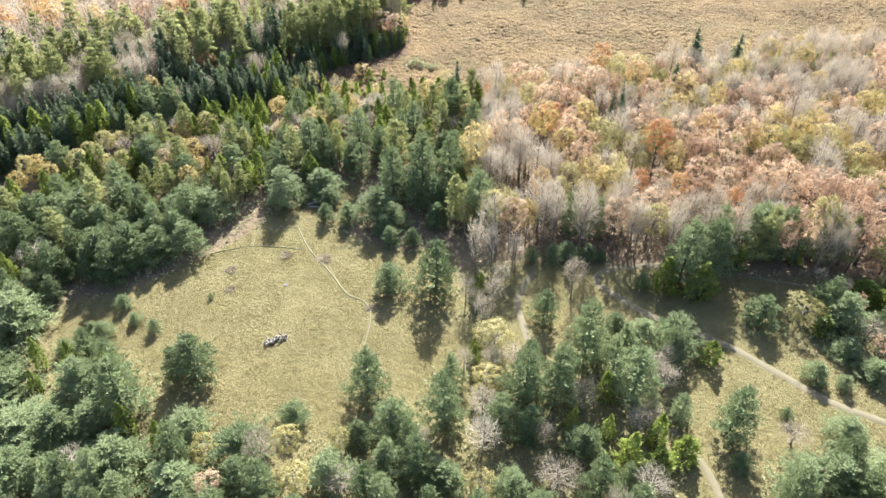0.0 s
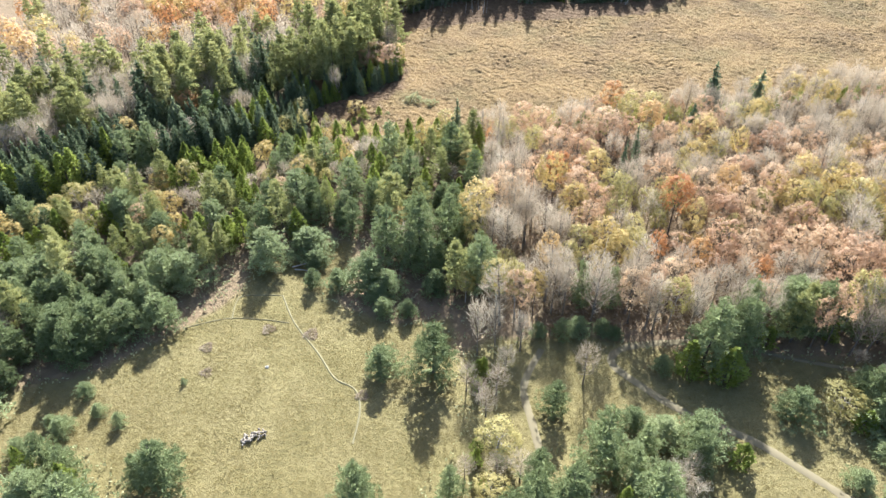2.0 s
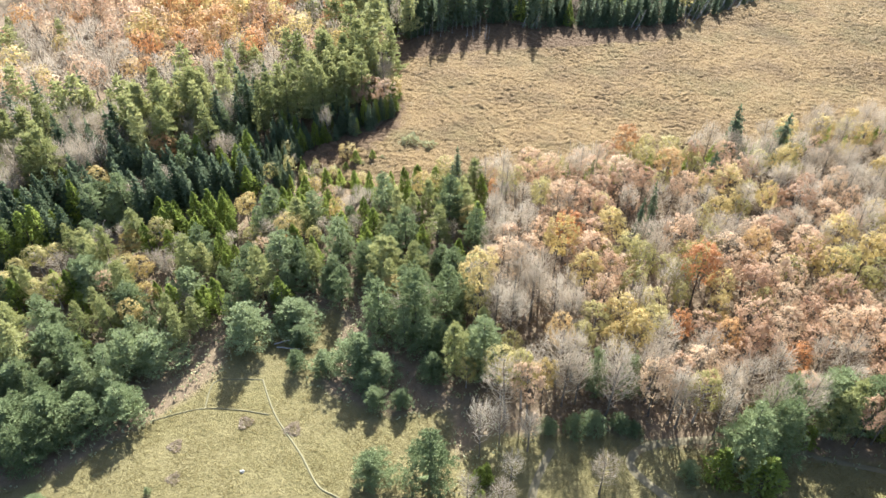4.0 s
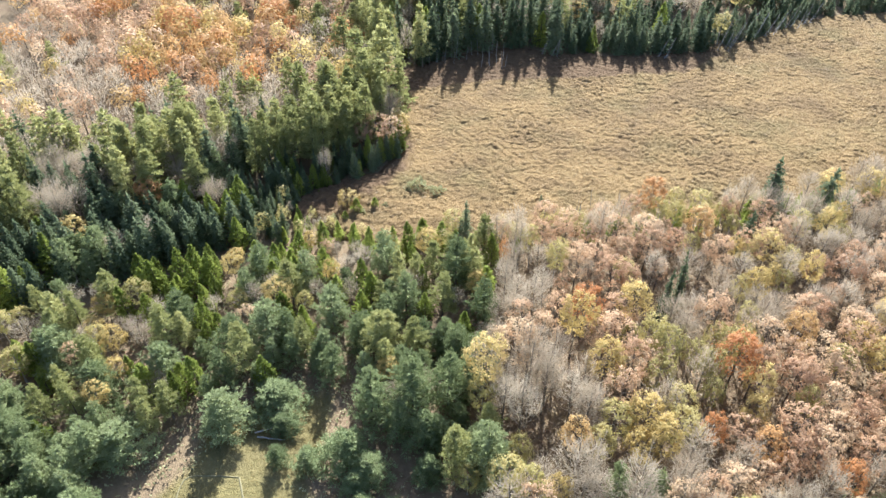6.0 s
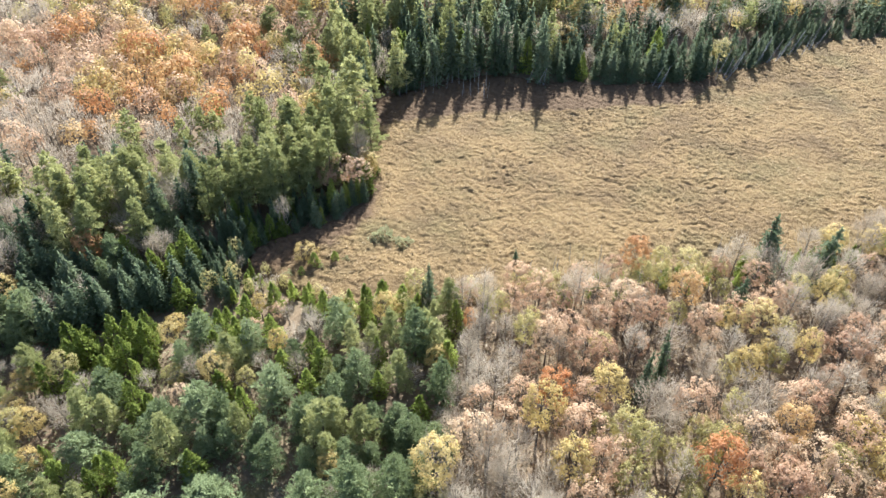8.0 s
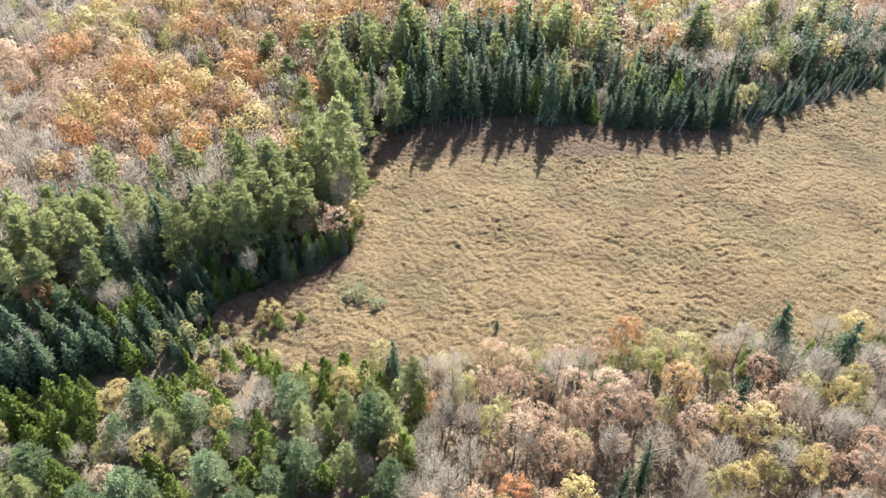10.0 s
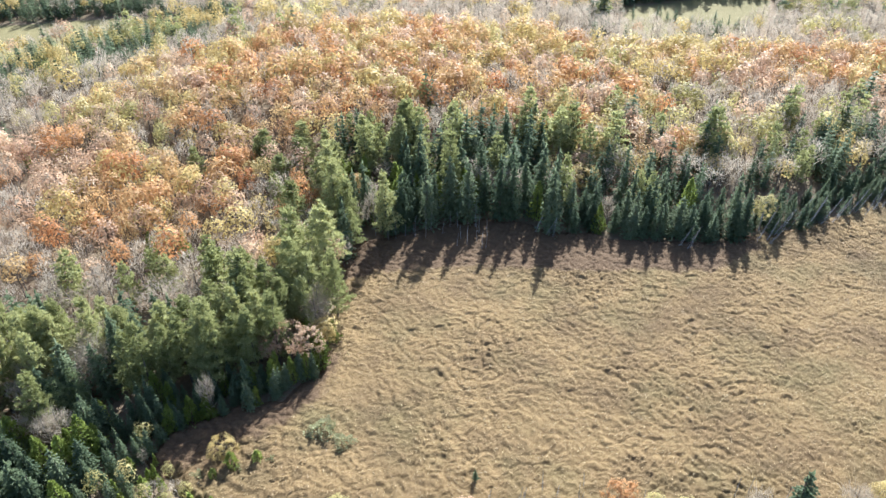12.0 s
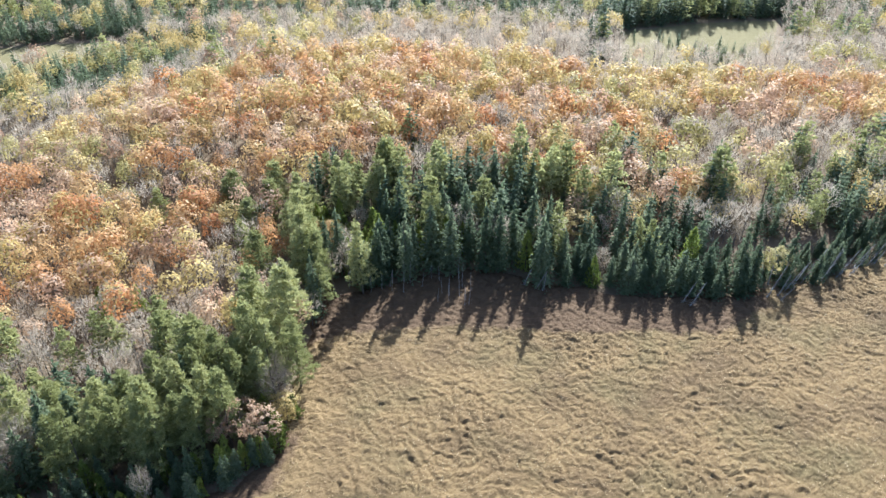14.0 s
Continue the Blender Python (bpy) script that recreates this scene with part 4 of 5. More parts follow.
# its dense southern edge
wood([(8, 111), (14, 111.5), (26, 113), (39, 110), (56, 109.5), (80, 106), (100, 106), (100, 112), (60, 117), (8, 118)], 3.3, 28,
     [("bare", 0.5, 14, 19, 0.19), ("olive", 1.0, 13, 18, 0.2), ("salmon", 0.7, 12, 18, 0.2), ("tall", 0.4, 13, 18, 0.2), ("cedar", 0.5, 3, 6, 0.4)])
# round the track and under the camera's start
wood([(68, 112), (105, 110), (100, 60), (78, 80), (64, 94)], 5.0, 23,
     [("pine", 0.8, 6, 11, 0.32), ("cedar", 1.0, 5, 9, 0.28), ("bare", 0.8, 6, 9, 0.3), ("salmon", 0.5, 5, 8, 0.3)])
wood([(-95, 38), (95, 38), (95, 60), (50, 62), (46, 75), (34, 95), (20, 84), (6, 90), (-2, 78), (-14, 64), (-36, 62), (-50, 70), (-62, 82), (-95, 84)], 5.0, 24,
     [("pine", 1.5, 7, 12, 0.33), ("bare", 0.55, 6, 10, 0.3), ("olive", 0.3, 4, 6, 0.4), ("olive", 0.4, 6, 9, 0.3), ("salmon", 0.25, 5, 8, 0.3), ("cedar", 0.6, 6, 9, 0.25)])
# bushy verge between the meadow and the track
wood([(-3, 76), (3, 86), (3, 102), (9, 106), (9, 88), (12, 80), (6, 72)], 3.1, 55, [("bare", 0.8, 5, 8, 0.3), ("olive", 0.4, 3, 5, 0.36), ("cedar", 0.5, 3, 5, 0.34), ("pine", 0.3, 4, 6, 0.36)], 0.2, 0.6)
# the shaded band along the wood's edge, and a taller row behind it
wood([(-135, 116), (-108, 140), (-98, 148), (-88, 158), (-76, 167), (-64, 173), (-50, 179), (-50, 200), (-66, 192), (-80, 186), (-94, 176), (-106, 165), (-118, 154), (-142, 134)], 3.5, 25,
     [("cedar", 0.8, 8, 13, 0.27), ("spruce", 1.1, 10, 15, 0.24), ("pine", 0.8, 10, 15, 0.29), ("bare", 0.4, 9, 13, 0.26), ("orange", 0.2, 9, 12, 0.28)], 0.1)
wood([(-50, 178), (-40, 182), (-38, 196), (-22, 202), (-12, 212), (-12, 222), (-50, 206)], 3.3, 32,
     [("cedar", 0.7, 5, 8, 0.27), ("spruce", 1.2, 6, 10, 0.2), ("bare", 0.35, 6, 10, 0.24)])
wood([(-142, 134), (-118, 154), (-106, 165), (-94, 176), (-80, 186), (-66, 192), (-50, 206), (-12, 222), (-12, 244), (-60, 222), (-84, 208), (-104, 198), (-126, 182), (-152, 162)], 4.2, 27,
     [("tall", 1.3, 16, 23, 0.22), ("pine", 0.5, 13, 17, 0.26), ("bare", 0.95, 12, 16, 0.26), ("salmon", 0.35, 11, 15, 0.27), ("olive", 0.25, 9, 13, 0.25), ("spruce", 0.7, 14, 19, 0.21)], 0.1)
# spruces along the marsh's far shore
wood([(34, 279), (60, 279), (93, 289), (93, 306), (60, 298), (34, 294)], 4.1, 42,
     [("spruce", 0.8, 6, 10, 0.3), ("spruce", 1.4, 9, 14, 0.26), ("spruce", 0.6, 15, 20, 0.2), ("cedar", 0.55, 9, 14, 0.23), ("tall", 0.4, 14, 20, 0.22), ("yellow", 0.45, 9, 13, 0.27), ("olive", 0.3, 9, 13, 0.26), ("bare", 0.4, 10, 14, 0.22)], 0.2)
wood([(93, 289), (124, 309), (171, 326), (210, 334), (210, 352), (120, 330), (93, 306)], 4.1, 52,
     [("spruce", 0.9, 4, 7, 0.32), ("spruce", 1.4, 6, 10, 0.28), ("spruce", 0.8, 9, 13, 0.23), ("cedar", 0.4, 6, 10, 0.24), ("bare", 0.3, 8, 12, 0.22)])
wood([(-40, 290), (-24, 258), (-11, 268), (3, 276), (36, 278), (36, 296), (-40, 300)], 4.5, 43,
     [("spruce", 1.1, 14, 22, 0.2), ("bare", 0.6, 12, 17, 0.22), ("tall", 0.9, 19, 26, 0.21), ("cedar", 0.5, 9, 14, 0.24)])
# low cedars and bushes at the western shore
wood([(-17, 232), (-15, 219), (-20, 209), (-31, 203), (-46, 196), (-50, 188), (-58, 190), (-54, 202), (-36, 211), (-26, 217), (-22, 232)], 2.9, 53,
     [("cedar", 1.2, 5, 10, 0.24), ("olive", 0.35, 3, 6, 0.32), ("spruce", 0.6, 6, 12, 0.17)], 0.1, 0.45)
# maples up to the marsh
wood([(10, 160), (10, 184), (17, 190), (48, 196), (100, 210), (140, 218), (130, 160)], 4.9, 26,
     [("bare", 1.2, 11, 15, 0.23), ("salmon", 0.95, 9, 14, 0.25), ("yellow", 0.6, 9, 14, 0.24), ("orange", 0.4, 9, 13, 0.25), ("olive", 0.6, 9, 13, 0.23), ("spruce", 0.15, 8, 13, 0.16)], 0.06)
# ---- far woods: past counting ----


def far_wood(name, label, spots_list, variants, mats, heights, slim, base_r, seed):
    """Many small trees as one mesh."""
    rng = np.random.default_rng(seed)
    vs, fs, ms, ts, n = [], [], [], [], 0
    for x, y, size in spots_list:
        v, f, mi = variants[int(rng.integers(len(variants)))]
        h = size * (heights[0] + (heights[1] - heights[0]) * rng.uniform(0, 1) ** 1.4)
        r = h * slim * rng.uniform(0.8, 1.25) / base_r
        a = rng.uniform(0, 6.28)
        ca, sa = math.cos(a) * r, math.sin(a) * r
        w = np.column_stack([v[:, 0] * ca - v[:, 1] * sa + x, v[:, 0] * sa + v[:, 1] * ca + y, v[:, 2] * h / 12 + float(rise(np.float64(x), np.float64(y)))])
        vs.append(w)
        fs.append(f + n)
        ms.append(mi)
        ts.append(np.full(len(v), rng.uniform(0, 1), np.float32))
        n += len(v)
    if not vs:
        return None
    me = tri_mesh(name, np.concatenate(vs), np.concatenate(fs), mats, np.concatenate(ms))
    me.attributes.new("tone", "FLOAT", "POINT").data.foreach_set("value", np.concatenate(ts))
    return tagged(new(name, me), label, "woods", kind="stuff")


def low_model(crown, thick=0.16):
    v0, f0 = crown
    z = np.array([[0, 0, -0.3], [0, 0, 5], [0, 0, 9.5]])
    v1, f1 = tube(z, [thick, thick * 0.7, 0.05], 3)
    v, f = joined([(v0, f0), (v1, f1)])
    return v, f, np.concatenate([np.zeros(len(f0), int), np.ones(len(f1), int)])


def low_bare(seed):
    """Fewer and stouter twigs for a tree far off."""
    rng = np.random.default_rng(seed)
    a = np.stack([np.zeros(14), np.zeros(14), rng.uniform(3, 8, 14)], 1)
    turn = rng.uniform(0, 6.28, 14)
    far = rng.uniform(1.5, 2.6, 14)
    return joined([twig_dome(seed, 190, 0.058), splints(a, a + np.stack([np.cos(turn) * far, np.sin(turn) * far, rng.uniform(1.5, 4, 14)], 1), np.full(14, 0.06), seed)])


def low_set(c, twig=True):
    """Plainer models of each kind; the greater c, the fewer and larger the sprays."""
    return {
        "pine": ([low_model(pine_crown(s, True, c)) for s in (1, 2, 3)], M_TALLPINE, 0.25, 4.0),
        "spruce": ([low_model(cone_crown(s, c * 0.86)) for s in (1, 2, 3, 4)], M_SPRUCE, 0.24, 2.4),
        "cedar": ([low_model(cedar_crown(s, c)) for s in (1, 2, 3)], M_CEDAR, 0.2, 3.0),
        "yellow": ([low_model(leaf_crown(s, c)) for s in (1, 2, 3)], M_YELLOW, 0.26, 3.3),
        "orange": ([low_model(leaf_crown(s, c)) for s in (4, 5, 6)], M_ORANGE, 0.26, 3.3),
        "salmon": ([low_model(leaf_crown(s, c, 0.85)) for s in (7, 8, 9)], M_SALMON, 0.25, 3.3),
        "olive": ([low_model(leaf_crown(s, c, 0.9)) for s in (10, 11, 12)], M_OLIVE, 0.25, 3.3),
        "bare": ([low_model(low_bare(s)) for s in (1, 2, 3, 4)], M_TWIG, 0.26, 3.2),
    }


LOW, LOWER = low_set(1.4), low_set(2.1)
LOW_WORDS = {"pine": "far pines standing among the hardwoods", "spruce": "dark far spruces behind the marsh", "cedar": "yellow-green far cedars",
             "yellow": "far hardwoods in yellow leaf", "orange": "far hardwoods in orange leaf", "salmon": "far hardwoods in faded reddish leaf",
             "olive": "far hardwoods turning olive yellow", "bare": "far leafless grey hardwoods"}
far_spots = {k: [] for k in LOW}


TAKEN = []  # zones that are planted already


def far_zone(poly, gap, seed, mix, patch=0.02, clear=0.6, size=1.0, over=False):
    """Plants a zone of far woods, save where another lies already."""
    rng = np.random.default_rng(seed)
    for x, y in spots(poly, gap, seed, clear):
        if x < min(-150, -123 - 0.852 * (y - 248)) or x > 215 or (not over and any(inside(p, x, y) for p in TAKEN)):
            continue
        draw = [s * (0.25 + 2 * float(fbm(np.float64(x * patch + 9 * i), np.float64(y * patch), seed + i, 2)) ** 2) * rng.uniform(0.02, 1) for i, (_, s) in enumerate(mix)]
        far_spots[mix[int(np.argmax(draw))][0]].append((x, y, size))
    if not over:
        TAKEN.append(poly)


# the shaded band farther west
far_zone([(-220, 60), (-135, 114), (-142, 134), (-152, 162), (-152, 200), (-220, 180)], 4.4, 54, [("cedar", 0.8), ("spruce", 1.1), ("pine", 0.8), ("bare", 0.4)], size=0.95)
# low growth along the near shore
far_zone([(-46, 182), (-30, 180), (-14, 177), (2, 178), (18, 182), (50, 188), (100, 202), (150, 214), (150, 222), (100, 212), (50, 200), (18, 195), (0, 191), (-16, 188), (-30, 192), (-46, 196)], 2.9, 29,
         [("cedar", 1.3), ("bare", 1.0), ("olive", 0.9), ("spruce", 0.25)], clear=0.4, size=0.5, over=True)
# spruces behind the marsh, taller ones behind them
far_zone([(20, 294), (60, 298), (120, 330), (240, 356), (240, 380), (120, 352), (60, 318), (20, 312)], 4.7, 47,
         [("spruce", 1.6), ("pine", 0.6), ("bare", 1.0), ("olive", 0.6), ("yellow", 0.6), ("salmon", 0.3)], 0.06, size=1.0)
far_zone([(-40, 300), (36, 296), (52, 318), (46, 326), (10, 324), (-24, 312), (-40, 312)], 4.6, 43, [("spruce", 1.5), ("bare", 0.6), ("pine", 0.9), ("salmon", 0.35), ("yellow", 0.3), ("cedar", 0.3)], 0.06, size=1.15)
# the hill's broadleaf wood, in full colour
far_zone([(-100, 248), (-75, 256), (-58, 291), (-40, 310), (20, 309), (56, 313), (60, 378), (150, 392), (240, 400), (260, 424), (150, 436), (56, 425), (39, 420), (-26, 432), (-95, 407), (-116, 370), (-138, 346), (-134, 292)], 5.2, 44,
         [("orange", 1.0), ("salmon", 0.9), ("yellow", 0.85), ("bare", 0.6), ("olive", 0.5), ("spruce", 0.06)], 0.06)
far_zone([(56, 313), (120, 346), (240, 376), (240, 400), (150, 392), (60, 378)], 5.2, 48,
         [("bare", 1.7), ("salmon", 0.7), ("orange", 0.3), ("olive", 0.6), ("yellow", 0.4), ("spruce", 0.3), ("pine", 0.2)])
# hillside west of the marsh: evergreens and leafless trees behind the band, then the coloured wood
far_zone([(-152, 164), (-126, 184), (-104, 199), (-84, 209), (-60, 223), (-40, 232), (-48, 248), (-90, 232), (-130, 212), (-160, 195)], 4.9, 56,
         [("pine", 0.9), ("spruce", 0.7), ("bare", 1.4), ("salmon", 0.35), ("cedar", 0.4), ("orange", 0.15)], 0.06)
far_zone([(-220, 180), (-152, 164), (-126, 184), (-104, 199), (-84, 209), (-60, 223), (-14, 244), (-14, 250), (-18, 268), (-40, 292), (-60, 300), (-140, 300), (-240, 300)], 5.2, 41,
         [("bare", 1.5), ("salmon", 0.95), ("orange", 0.65), ("yellow", 0.45), ("pine", 0.5), ("cedar", 0.3), ("spruce", 0.4)], 0.05)
# clumps of dark evergreens on the hill
for i, (x, y) in enumerate([(-16, 315), (12, 320), (18, 329), (31, 341), (47, 343), (58, 330), (74, 332), (81, 336), (104, 360), (107, 355), (113, 347), (124, 358), (136, 383),
                            (131, 362), (-96, 401), (-111, 393), (-18, 333), (40, 473), (46, 468)]):
    for j in range(3):
        far_spots["spruce" if (i + j) % 3 else "pine"].append((x + RNG.normal(0, 2.6), y + RNG.normal(0, 2.6), RNG.uniform(1.0, 1.3)))
# dark evergreens behind the far openings, and the mixed trees before the western one
far_zone([(46, 512), (100, 541), (142, 556), (170, 600), (40, 600)], 4.6, 49, [("spruce", 1.6), ("pine", 0.4)], size=1.05)
far_zone([(-305, 414), (-250, 431), (-215, 449), (-150, 458), (-150, 480), (-220, 470), (-310, 440)], 4.4, 50, [("spruce", 1.5), ("bare", 0.3), ("yellow", 0.25)], size=0.85)
far_zone([(-216, 360), (-206, 380), (-188, 402), (-168, 428), (-142, 450), (-125, 442), (-130, 398), (-158, 358), (-185, 338)], 5.0, 51, [("olive", 0.7), ("yellow", 1.0), ("spruce", 1.5), ("pine", 0.6), ("cedar", 0.4)], 0.05, size=0.78)
# grey leafless woods farther off
far_zone([(-340, 290), (-134, 290), (-138, 346), (-116, 370), (-95, 407), (-26, 432), (39, 420), (56, 425), (150, 436), (260, 420), (270, 500), (-20, 500), (-180, 470), (-340, 400)], 5.6, 45,
         [("bare", 2.0), ("olive", 0.4), ("yellow", 0.35), ("salmon", 0.3), ("spruce", 0.1)])
far_zone([(-340, 400), (-180, 470), (-20, 500), (270, 500), (270, 640), (-340, 640)], 7.2, 46,
         [("bare", 0.9), ("spruce", 1.0), ("olive", 0.5), ("yellow", 0.5), ("pine", 0.4)])
# small evergreens grown up in the far glade
for x, y, some in [(77, 494, 5), (88, 483, 9), (95, 479, 9), (107, 490, 7), (114, 485, 8), (102, 473, 9), (89, 474, 6), (56, 504, 2), (62, 502, 2), (68, 505, 2), (82, 506, 2)]:
    for j in range(some):
        far_spots["spruce"].append((x + RNG.normal(0, 3.4), y + RNG.normal(0, 3.0), RNG.uniform(0.22, 0.42)))

HEIGHTS = {"pine": (13, 20), "spruce": (10, 18), "cedar": (8, 12), "yellow": (11, 17), "orange": (11, 17), "salmon": (11, 16), "olive": (10, 16), "bare": (11, 16)}
for i, kind in enumerate(LOW):
    for models_of, near in ((LOW, True), (LOWER, False)):
        variants, mat, slim, base_r = models_of[kind]
        there = [p for p in far_spots[kind] if (p[1] < 330) == near]
        far_wood("far_woods", LOW_WORDS[kind], there, variants, [mat, M_BARK], HEIGHTS[kind], slim, base_r, 70 + i)


# ---- undergrowth ----


def undergrowth(name, poly, count, seed, mat, label, low=0.35, high=0.9):
    """Dry brush and saplings between the trunks."""
    rng = np.random.default_rng(seed)
    p = np.array(poly, float)
    x, y = rng.uniform(p[:, 0].min(), p[:, 0].max(), count * 2), rng.uniform(p[:, 1].min(), p[:, 1].max(), count * 2)
    ok = inside(poly, x, y)
    for land in (MARSH, MEADOW, GLADE):
        ok &= far_from_edge(land, x, y) < 1.0
    x, y = x[ok][:count], y[ok][:count]
    pieces = []
    for b in range(3):
        size = rng.uniform(low, high, len(x))
        c = np.column_stack([x + rng.normal(0, 0.35, len(x)), y + rng.normal(0, 0.35, len(x)), rise(x, y) + size * 0.35 + rng.uniform(0, 0.4, len(x))])
        pieces.append(sprays(c, rng.normal(0, 0.7, c.shape) + (0, 0, 0.8), rng.normal(0, 1, c.shape), size, 0.3, 0.1))
    v, f = joined(pieces)
    return tagged(new(name, tri_mesh(name, v, f, [mat])), label, "undergrowth", kind="stuff")


undergrowth("undergrowth", [(3, 122), (12, 112), (60, 111), (110, 108), (140, 214), (10, 188), (3, 186)], 12000, 91, M_BRUSH, "dry brown undergrowth between the trunks")
undergrowth("low_bushes", [(-100, 40), (100, 40), (105, 106), (60, 108), (8, 112), (4, 124), (-46, 178), (-130, 112), (-120, 90)], 8000, 92, M_SHRUB, "low green bushes under the pines", 0.3, 0.75)

# ---- the meadow's stones and the fallen wood ----


def stone_mesh(seed, size):
    bm = bmesh.new()
    bmesh.ops.create_icosphere(bm, subdivisions=2, radius=1)
    for v in bm.verts:
        k = 1 + 0.35 * (noise.noise(v.co * 1.4 + Vector((seed * 3.1, 0, seed))))
        v.co = Vector((v.co.x * size[0] * k, v.co.y * size[1] * k, v.co.z * size[2] * k))
    me = bpy.data.meshes.new("stone")
    bm.to_mesh(me)
    bm.free()
    return me


stone_pile = tagged(new("stone_pile"), "heap of grey field stones in the grass", "stones")
stone_pile.location = (-33, 85.8, 0)
rocks = [stone_mesh(i, (0.27, 0.2, 0.15)) for i in range(5)]
for me in rocks:
    me.materials.append(M_STONE)
for i in range(52):
    s = RNG.uniform(-1.9, 1.9)
    o = part("stone", rocks[i % 5], stone_pile)
    o.location = (s, s * 0.35 + RNG.normal(0, 0.5), 0.08 + max(0, 0.3 - abs(s) * 0.14) * RNG.uniform(0, 1))
    o.rotation_euler = RNG.uniform(0, 6.28, 3)
    o.scale = (RNG.uniform(0.7, 1.3),) * 3
boulder_mesh = stone_mesh(9, (0.4, 0.3, 0.22))
boulder_mesh.materials.append(M_PALESTONE)
boulder = tagged(new("boulder", boulder_mesh), "single pale boulder in the meadow", "stone")
boulder.location = (-34.1, 101.4, -0.02)


def log_mesh(seed, long, thick):
    rng = np.random.default_rng(seed)
    x = np.linspace(0, long, 8)
    return tri_mesh("fallen_log", *tube(np.column_stack([x, rng.normal(0, 0.08, 8).cumsum(), thick + rng.normal(0, 0.03, 8)]), np.linspace(thick, thick * 0.4, 8), 7), [M_DEAD], smooth=True)


for i, (x, y, long, turn) in enumerate([(-34.5, 129.5, 6.0, 20), (-33.8, 128.6, 5.0, -5), (-32.6, 130.2, 4.5, 35), (2.5, 189.5, 7.0, -38), (-3.0, 194.0, 9.0, -40), (88.0, 287.5, 9.0, -12), (68, 279, 7.0, 160)]):
    ob = tagged(new("fallen_log", log_mesh(i, long, 0.17)), "weathered grey fallen log on the ground", "log", "fallen logs")
    ob.matrix_basis = pose(x, y, 0.15, 0, 0, turn)

# ---- dead trees of the marsh's edge ----


def dead_twigs(seed):
    """Short broken boughs all round a dead spruce, 10 m high."""
    rng = np.random.default_rng(seed)
    z = rng.uniform(1.5, 9.6, 110)
    a = rng.uniform(0, 6.28, 110)
    r = (1.7 * (1 - z / 11)) * rng.uniform(0.35, 1.1, 110)
    p = np.column_stack([np.zeros(110), np.zeros(110), z])
    q = np.column_stack([np.cos(a) * r, np.sin(a) * r, z + rng.normal(-0.25, 0.3, 110)])
    return slivers(p, q, np.full(110, 0.03))


def pole(seed, thick=0.09):
    rng = np.random.default_rng(seed + 50)
    z = np.linspace(-0.2, 10, 7)
    return tube(np.column_stack([rng.normal(0, 0.05, (7, 2)).cumsum(0), z]), np.linspace(thick, 0.03, 7), 6)


SNAGS = []
for i in range(4):
    SNAGS.append({"root": tree("dead_spruce", "leaning dead grey spruce with broken boughs", "dead tree", "dead trees",
                               [("trunk", tri_mesh("trunk", *pole(i), [M_DEAD], smooth=True)), ("crown", tri_mesh("crown", *dead_twigs(i), [M_DEAD]))]), "used": False})
POLES = []
for i in range(3):
    v, f = dead_twigs(i + 20)
    POLES.append({"root": tree("dead_sapling", "thin upright dead sapling in the marsh", "dead tree", "dead saplings",
                               [("trunk", tri_mesh("trunk", *pole(i + 9, 0.06), [M_DEAD], smooth=True)), ("crown", tri_mesh("crown", v[: 4 * 30] * (0.6, 0.6, 1), f[np.all(f < 120, 1)], [M_DEAD]))]), "used": False})


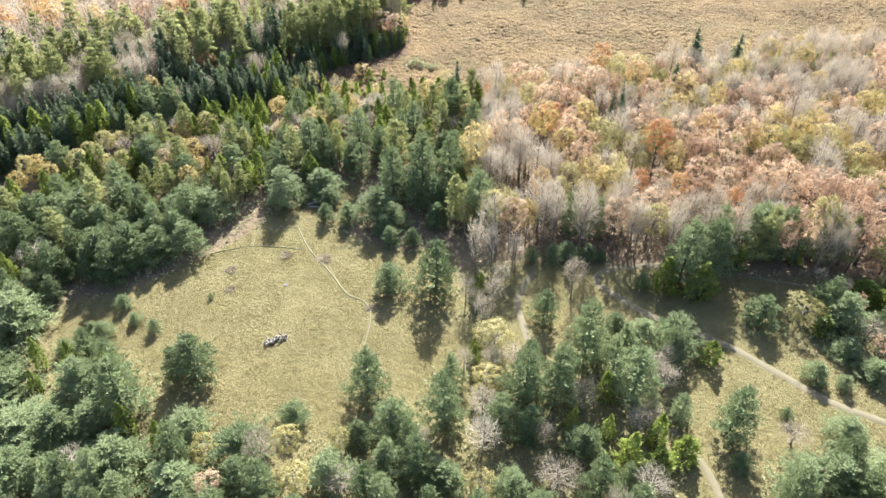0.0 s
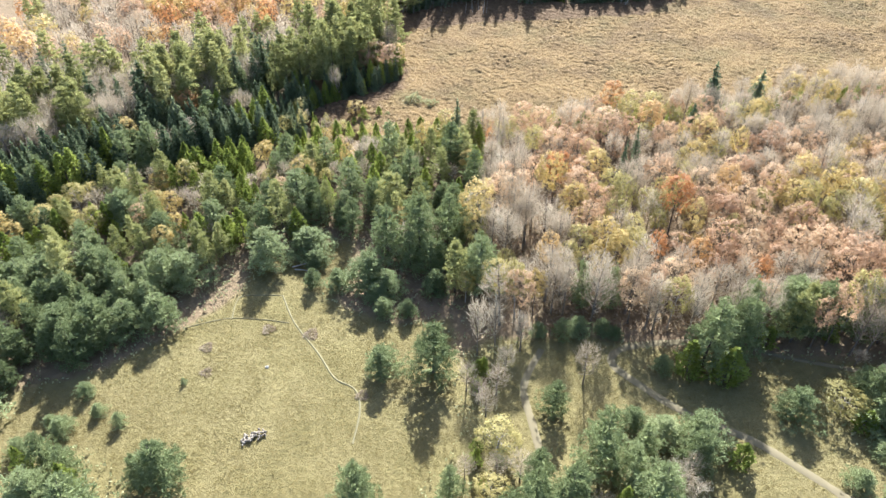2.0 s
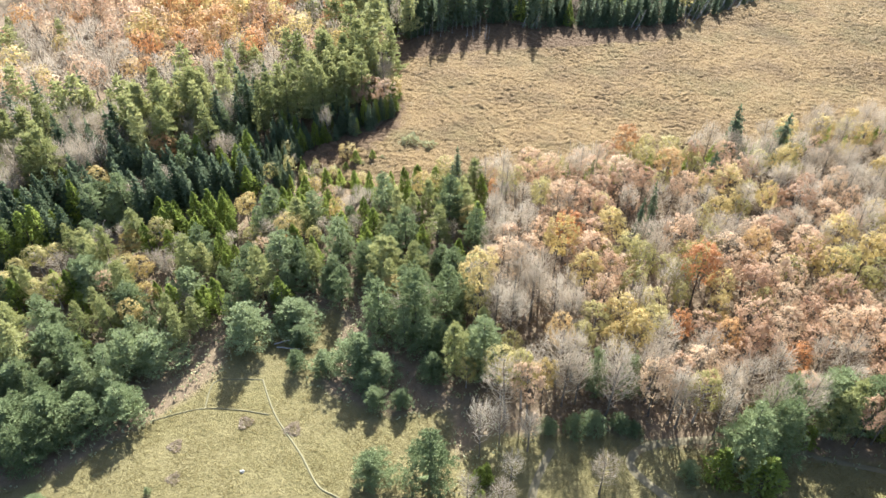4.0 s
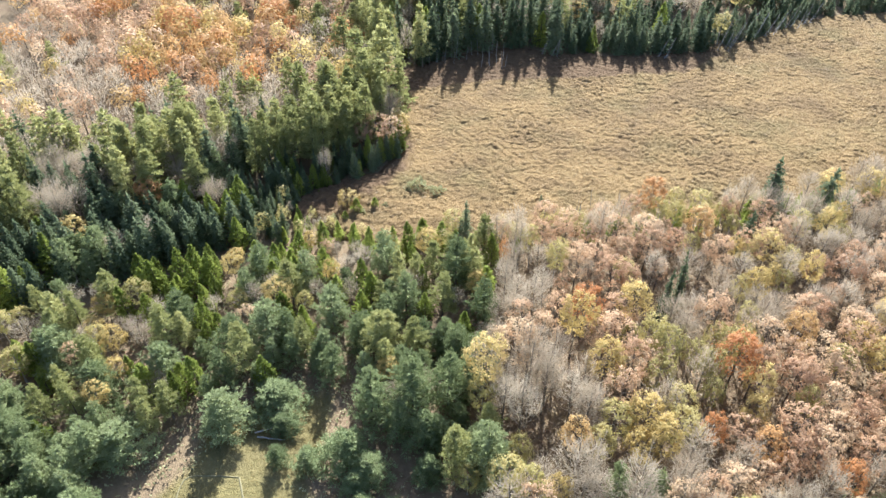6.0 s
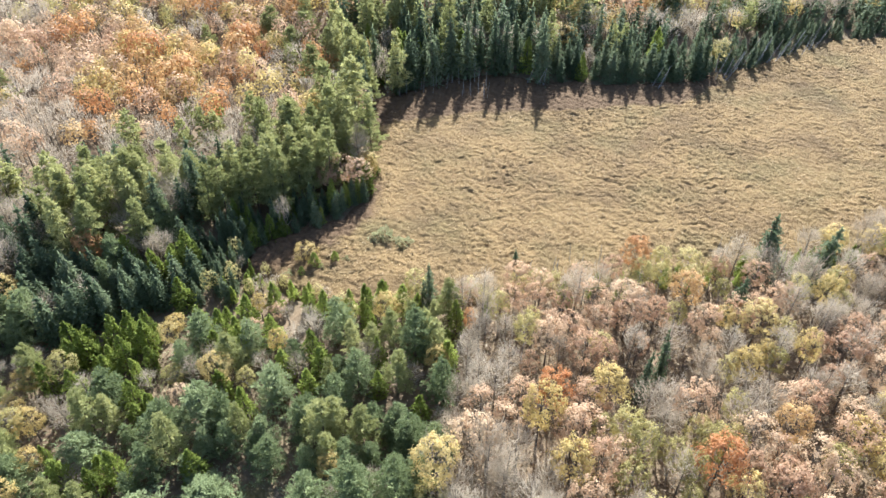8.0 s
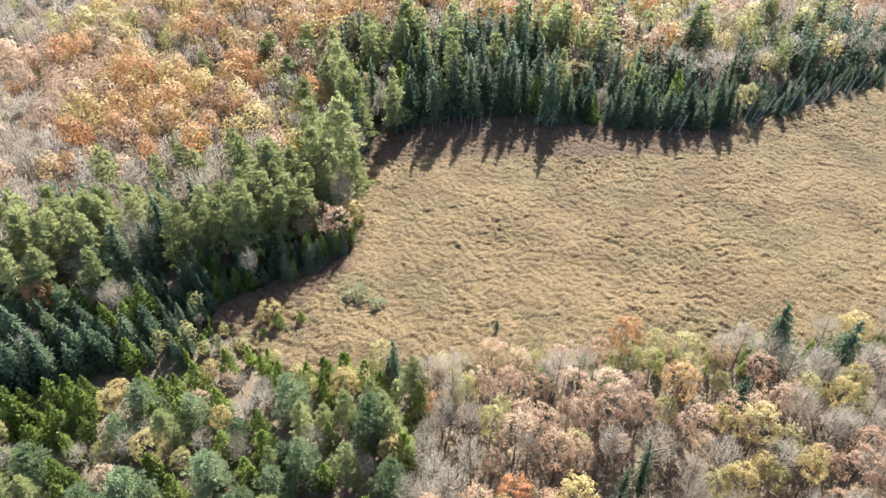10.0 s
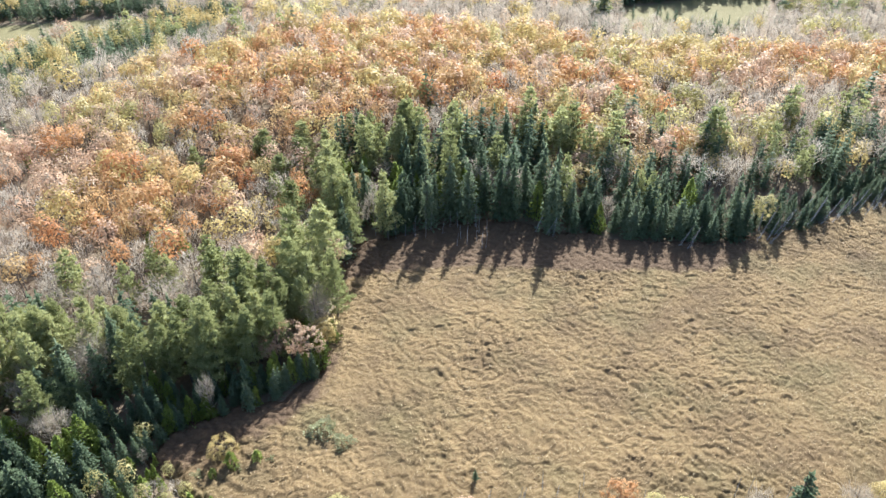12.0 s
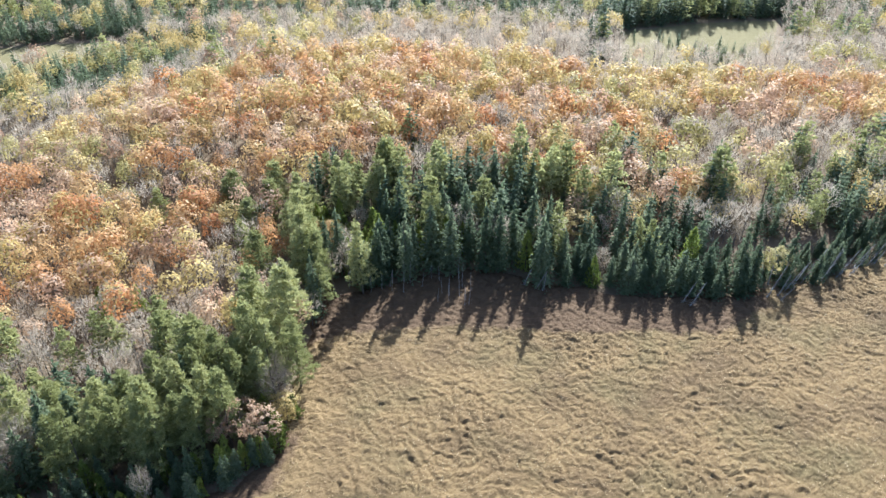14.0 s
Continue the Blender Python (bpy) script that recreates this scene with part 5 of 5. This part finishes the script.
def lean_put(some, x, y, h, tilt, toward, rng):
    ob = put(some, x, y, h, 1.0, 1.0, rng, 10.0, 0.0)
    s = ob.scale.copy()
    axis = Vector((-math.sin(toward), math.cos(toward), 0))
    ob.matrix_basis = Matrix.LocRotScale(ob.location, Matrix.Rotation(tilt, 3, axis).to_quaternion(), s)
    return ob


rng = np.random.default_rng(33)
for i in range(15):
    s = i / 14
    lean_put(SNAGS, 84 + 40 * s + rng.normal(0, 0.8), 290 + 25 * s + rng.normal(0, 1.2), rng.uniform(8, 13), radians(rng.uniform(12, 30)), radians(rng.uniform(-10, 40)), rng)
for x, y in [(63, 283), (65, 282.5), (27, 282), (29, 281.5), (24, 283), (87, 289)]:
    lean_put(SNAGS, x, y, rng.uniform(6, 10), radians(rng.uniform(5, 30)), radians(rng.uniform(-20, 60)), rng)
for i in range(26):
    lean_put(POLES, rng.uniform(-20, 14), rng.uniform(272, 283), rng.uniform(5, 9), radians(rng.uniform(0, 6)), rng.uniform(0, 6.28), rng)
for i in range(24):
    s = rng.uniform(0, 1)
    lean_put(POLES, 15 + 95 * s, 192 + 15 * s + rng.uniform(-1, 5), rng.uniform(3.5, 7), radians(rng.uniform(0, 14)), rng.uniform(0, 6.28), rng)
WEEDS = models("weed_patch", 2, "low patch of brown weeds in the meadow", "weeds", "weed patches", shrub_crown, M_BRUSH, lambda s: stem(s, 1.0, 0.03, 0.05))
for x, y, h, r in [(-11.6, 204.3, 3.3, 3.1), (-6.7, 202.2, 2.7, 2.5), (-19, 196, 1.8, 1.3), (-31, 190, 2.2, 1.6), (-24, 193, 2.0, 1.2)]:
    put(SHRUB, x, y, h, r, 1.0, base_h=1.75)
put(SPRUCE, 19.6, 198.5, 4.0, 1.0, 2.4)
for x, y, h, r in [(-25.5, 193.5, 5.0, 1.9), (-21.5, 195.5, 4.0, 1.6), (-28.0, 190.5, 3.2, 1.4)]:
    put(CEDAR, x, y, h, r, 3.0)
put(BARE, -34.4, 204.0, 13.0, 2.0, 3.2)
for x, y, h, r in [(-46.9, 106.0, 0.45, 1.3), (-45.2, 99.8, 0.45, 1.2), (-35.9, 111.2, 0.4, 1.3), (-27.2, 109.9, 0.5, 1.5), (-15.5, 95.1, 0.5, 1.2)]:
    ob = put(WEEDS, x, y, h, r, 1.0, base_h=1.75)
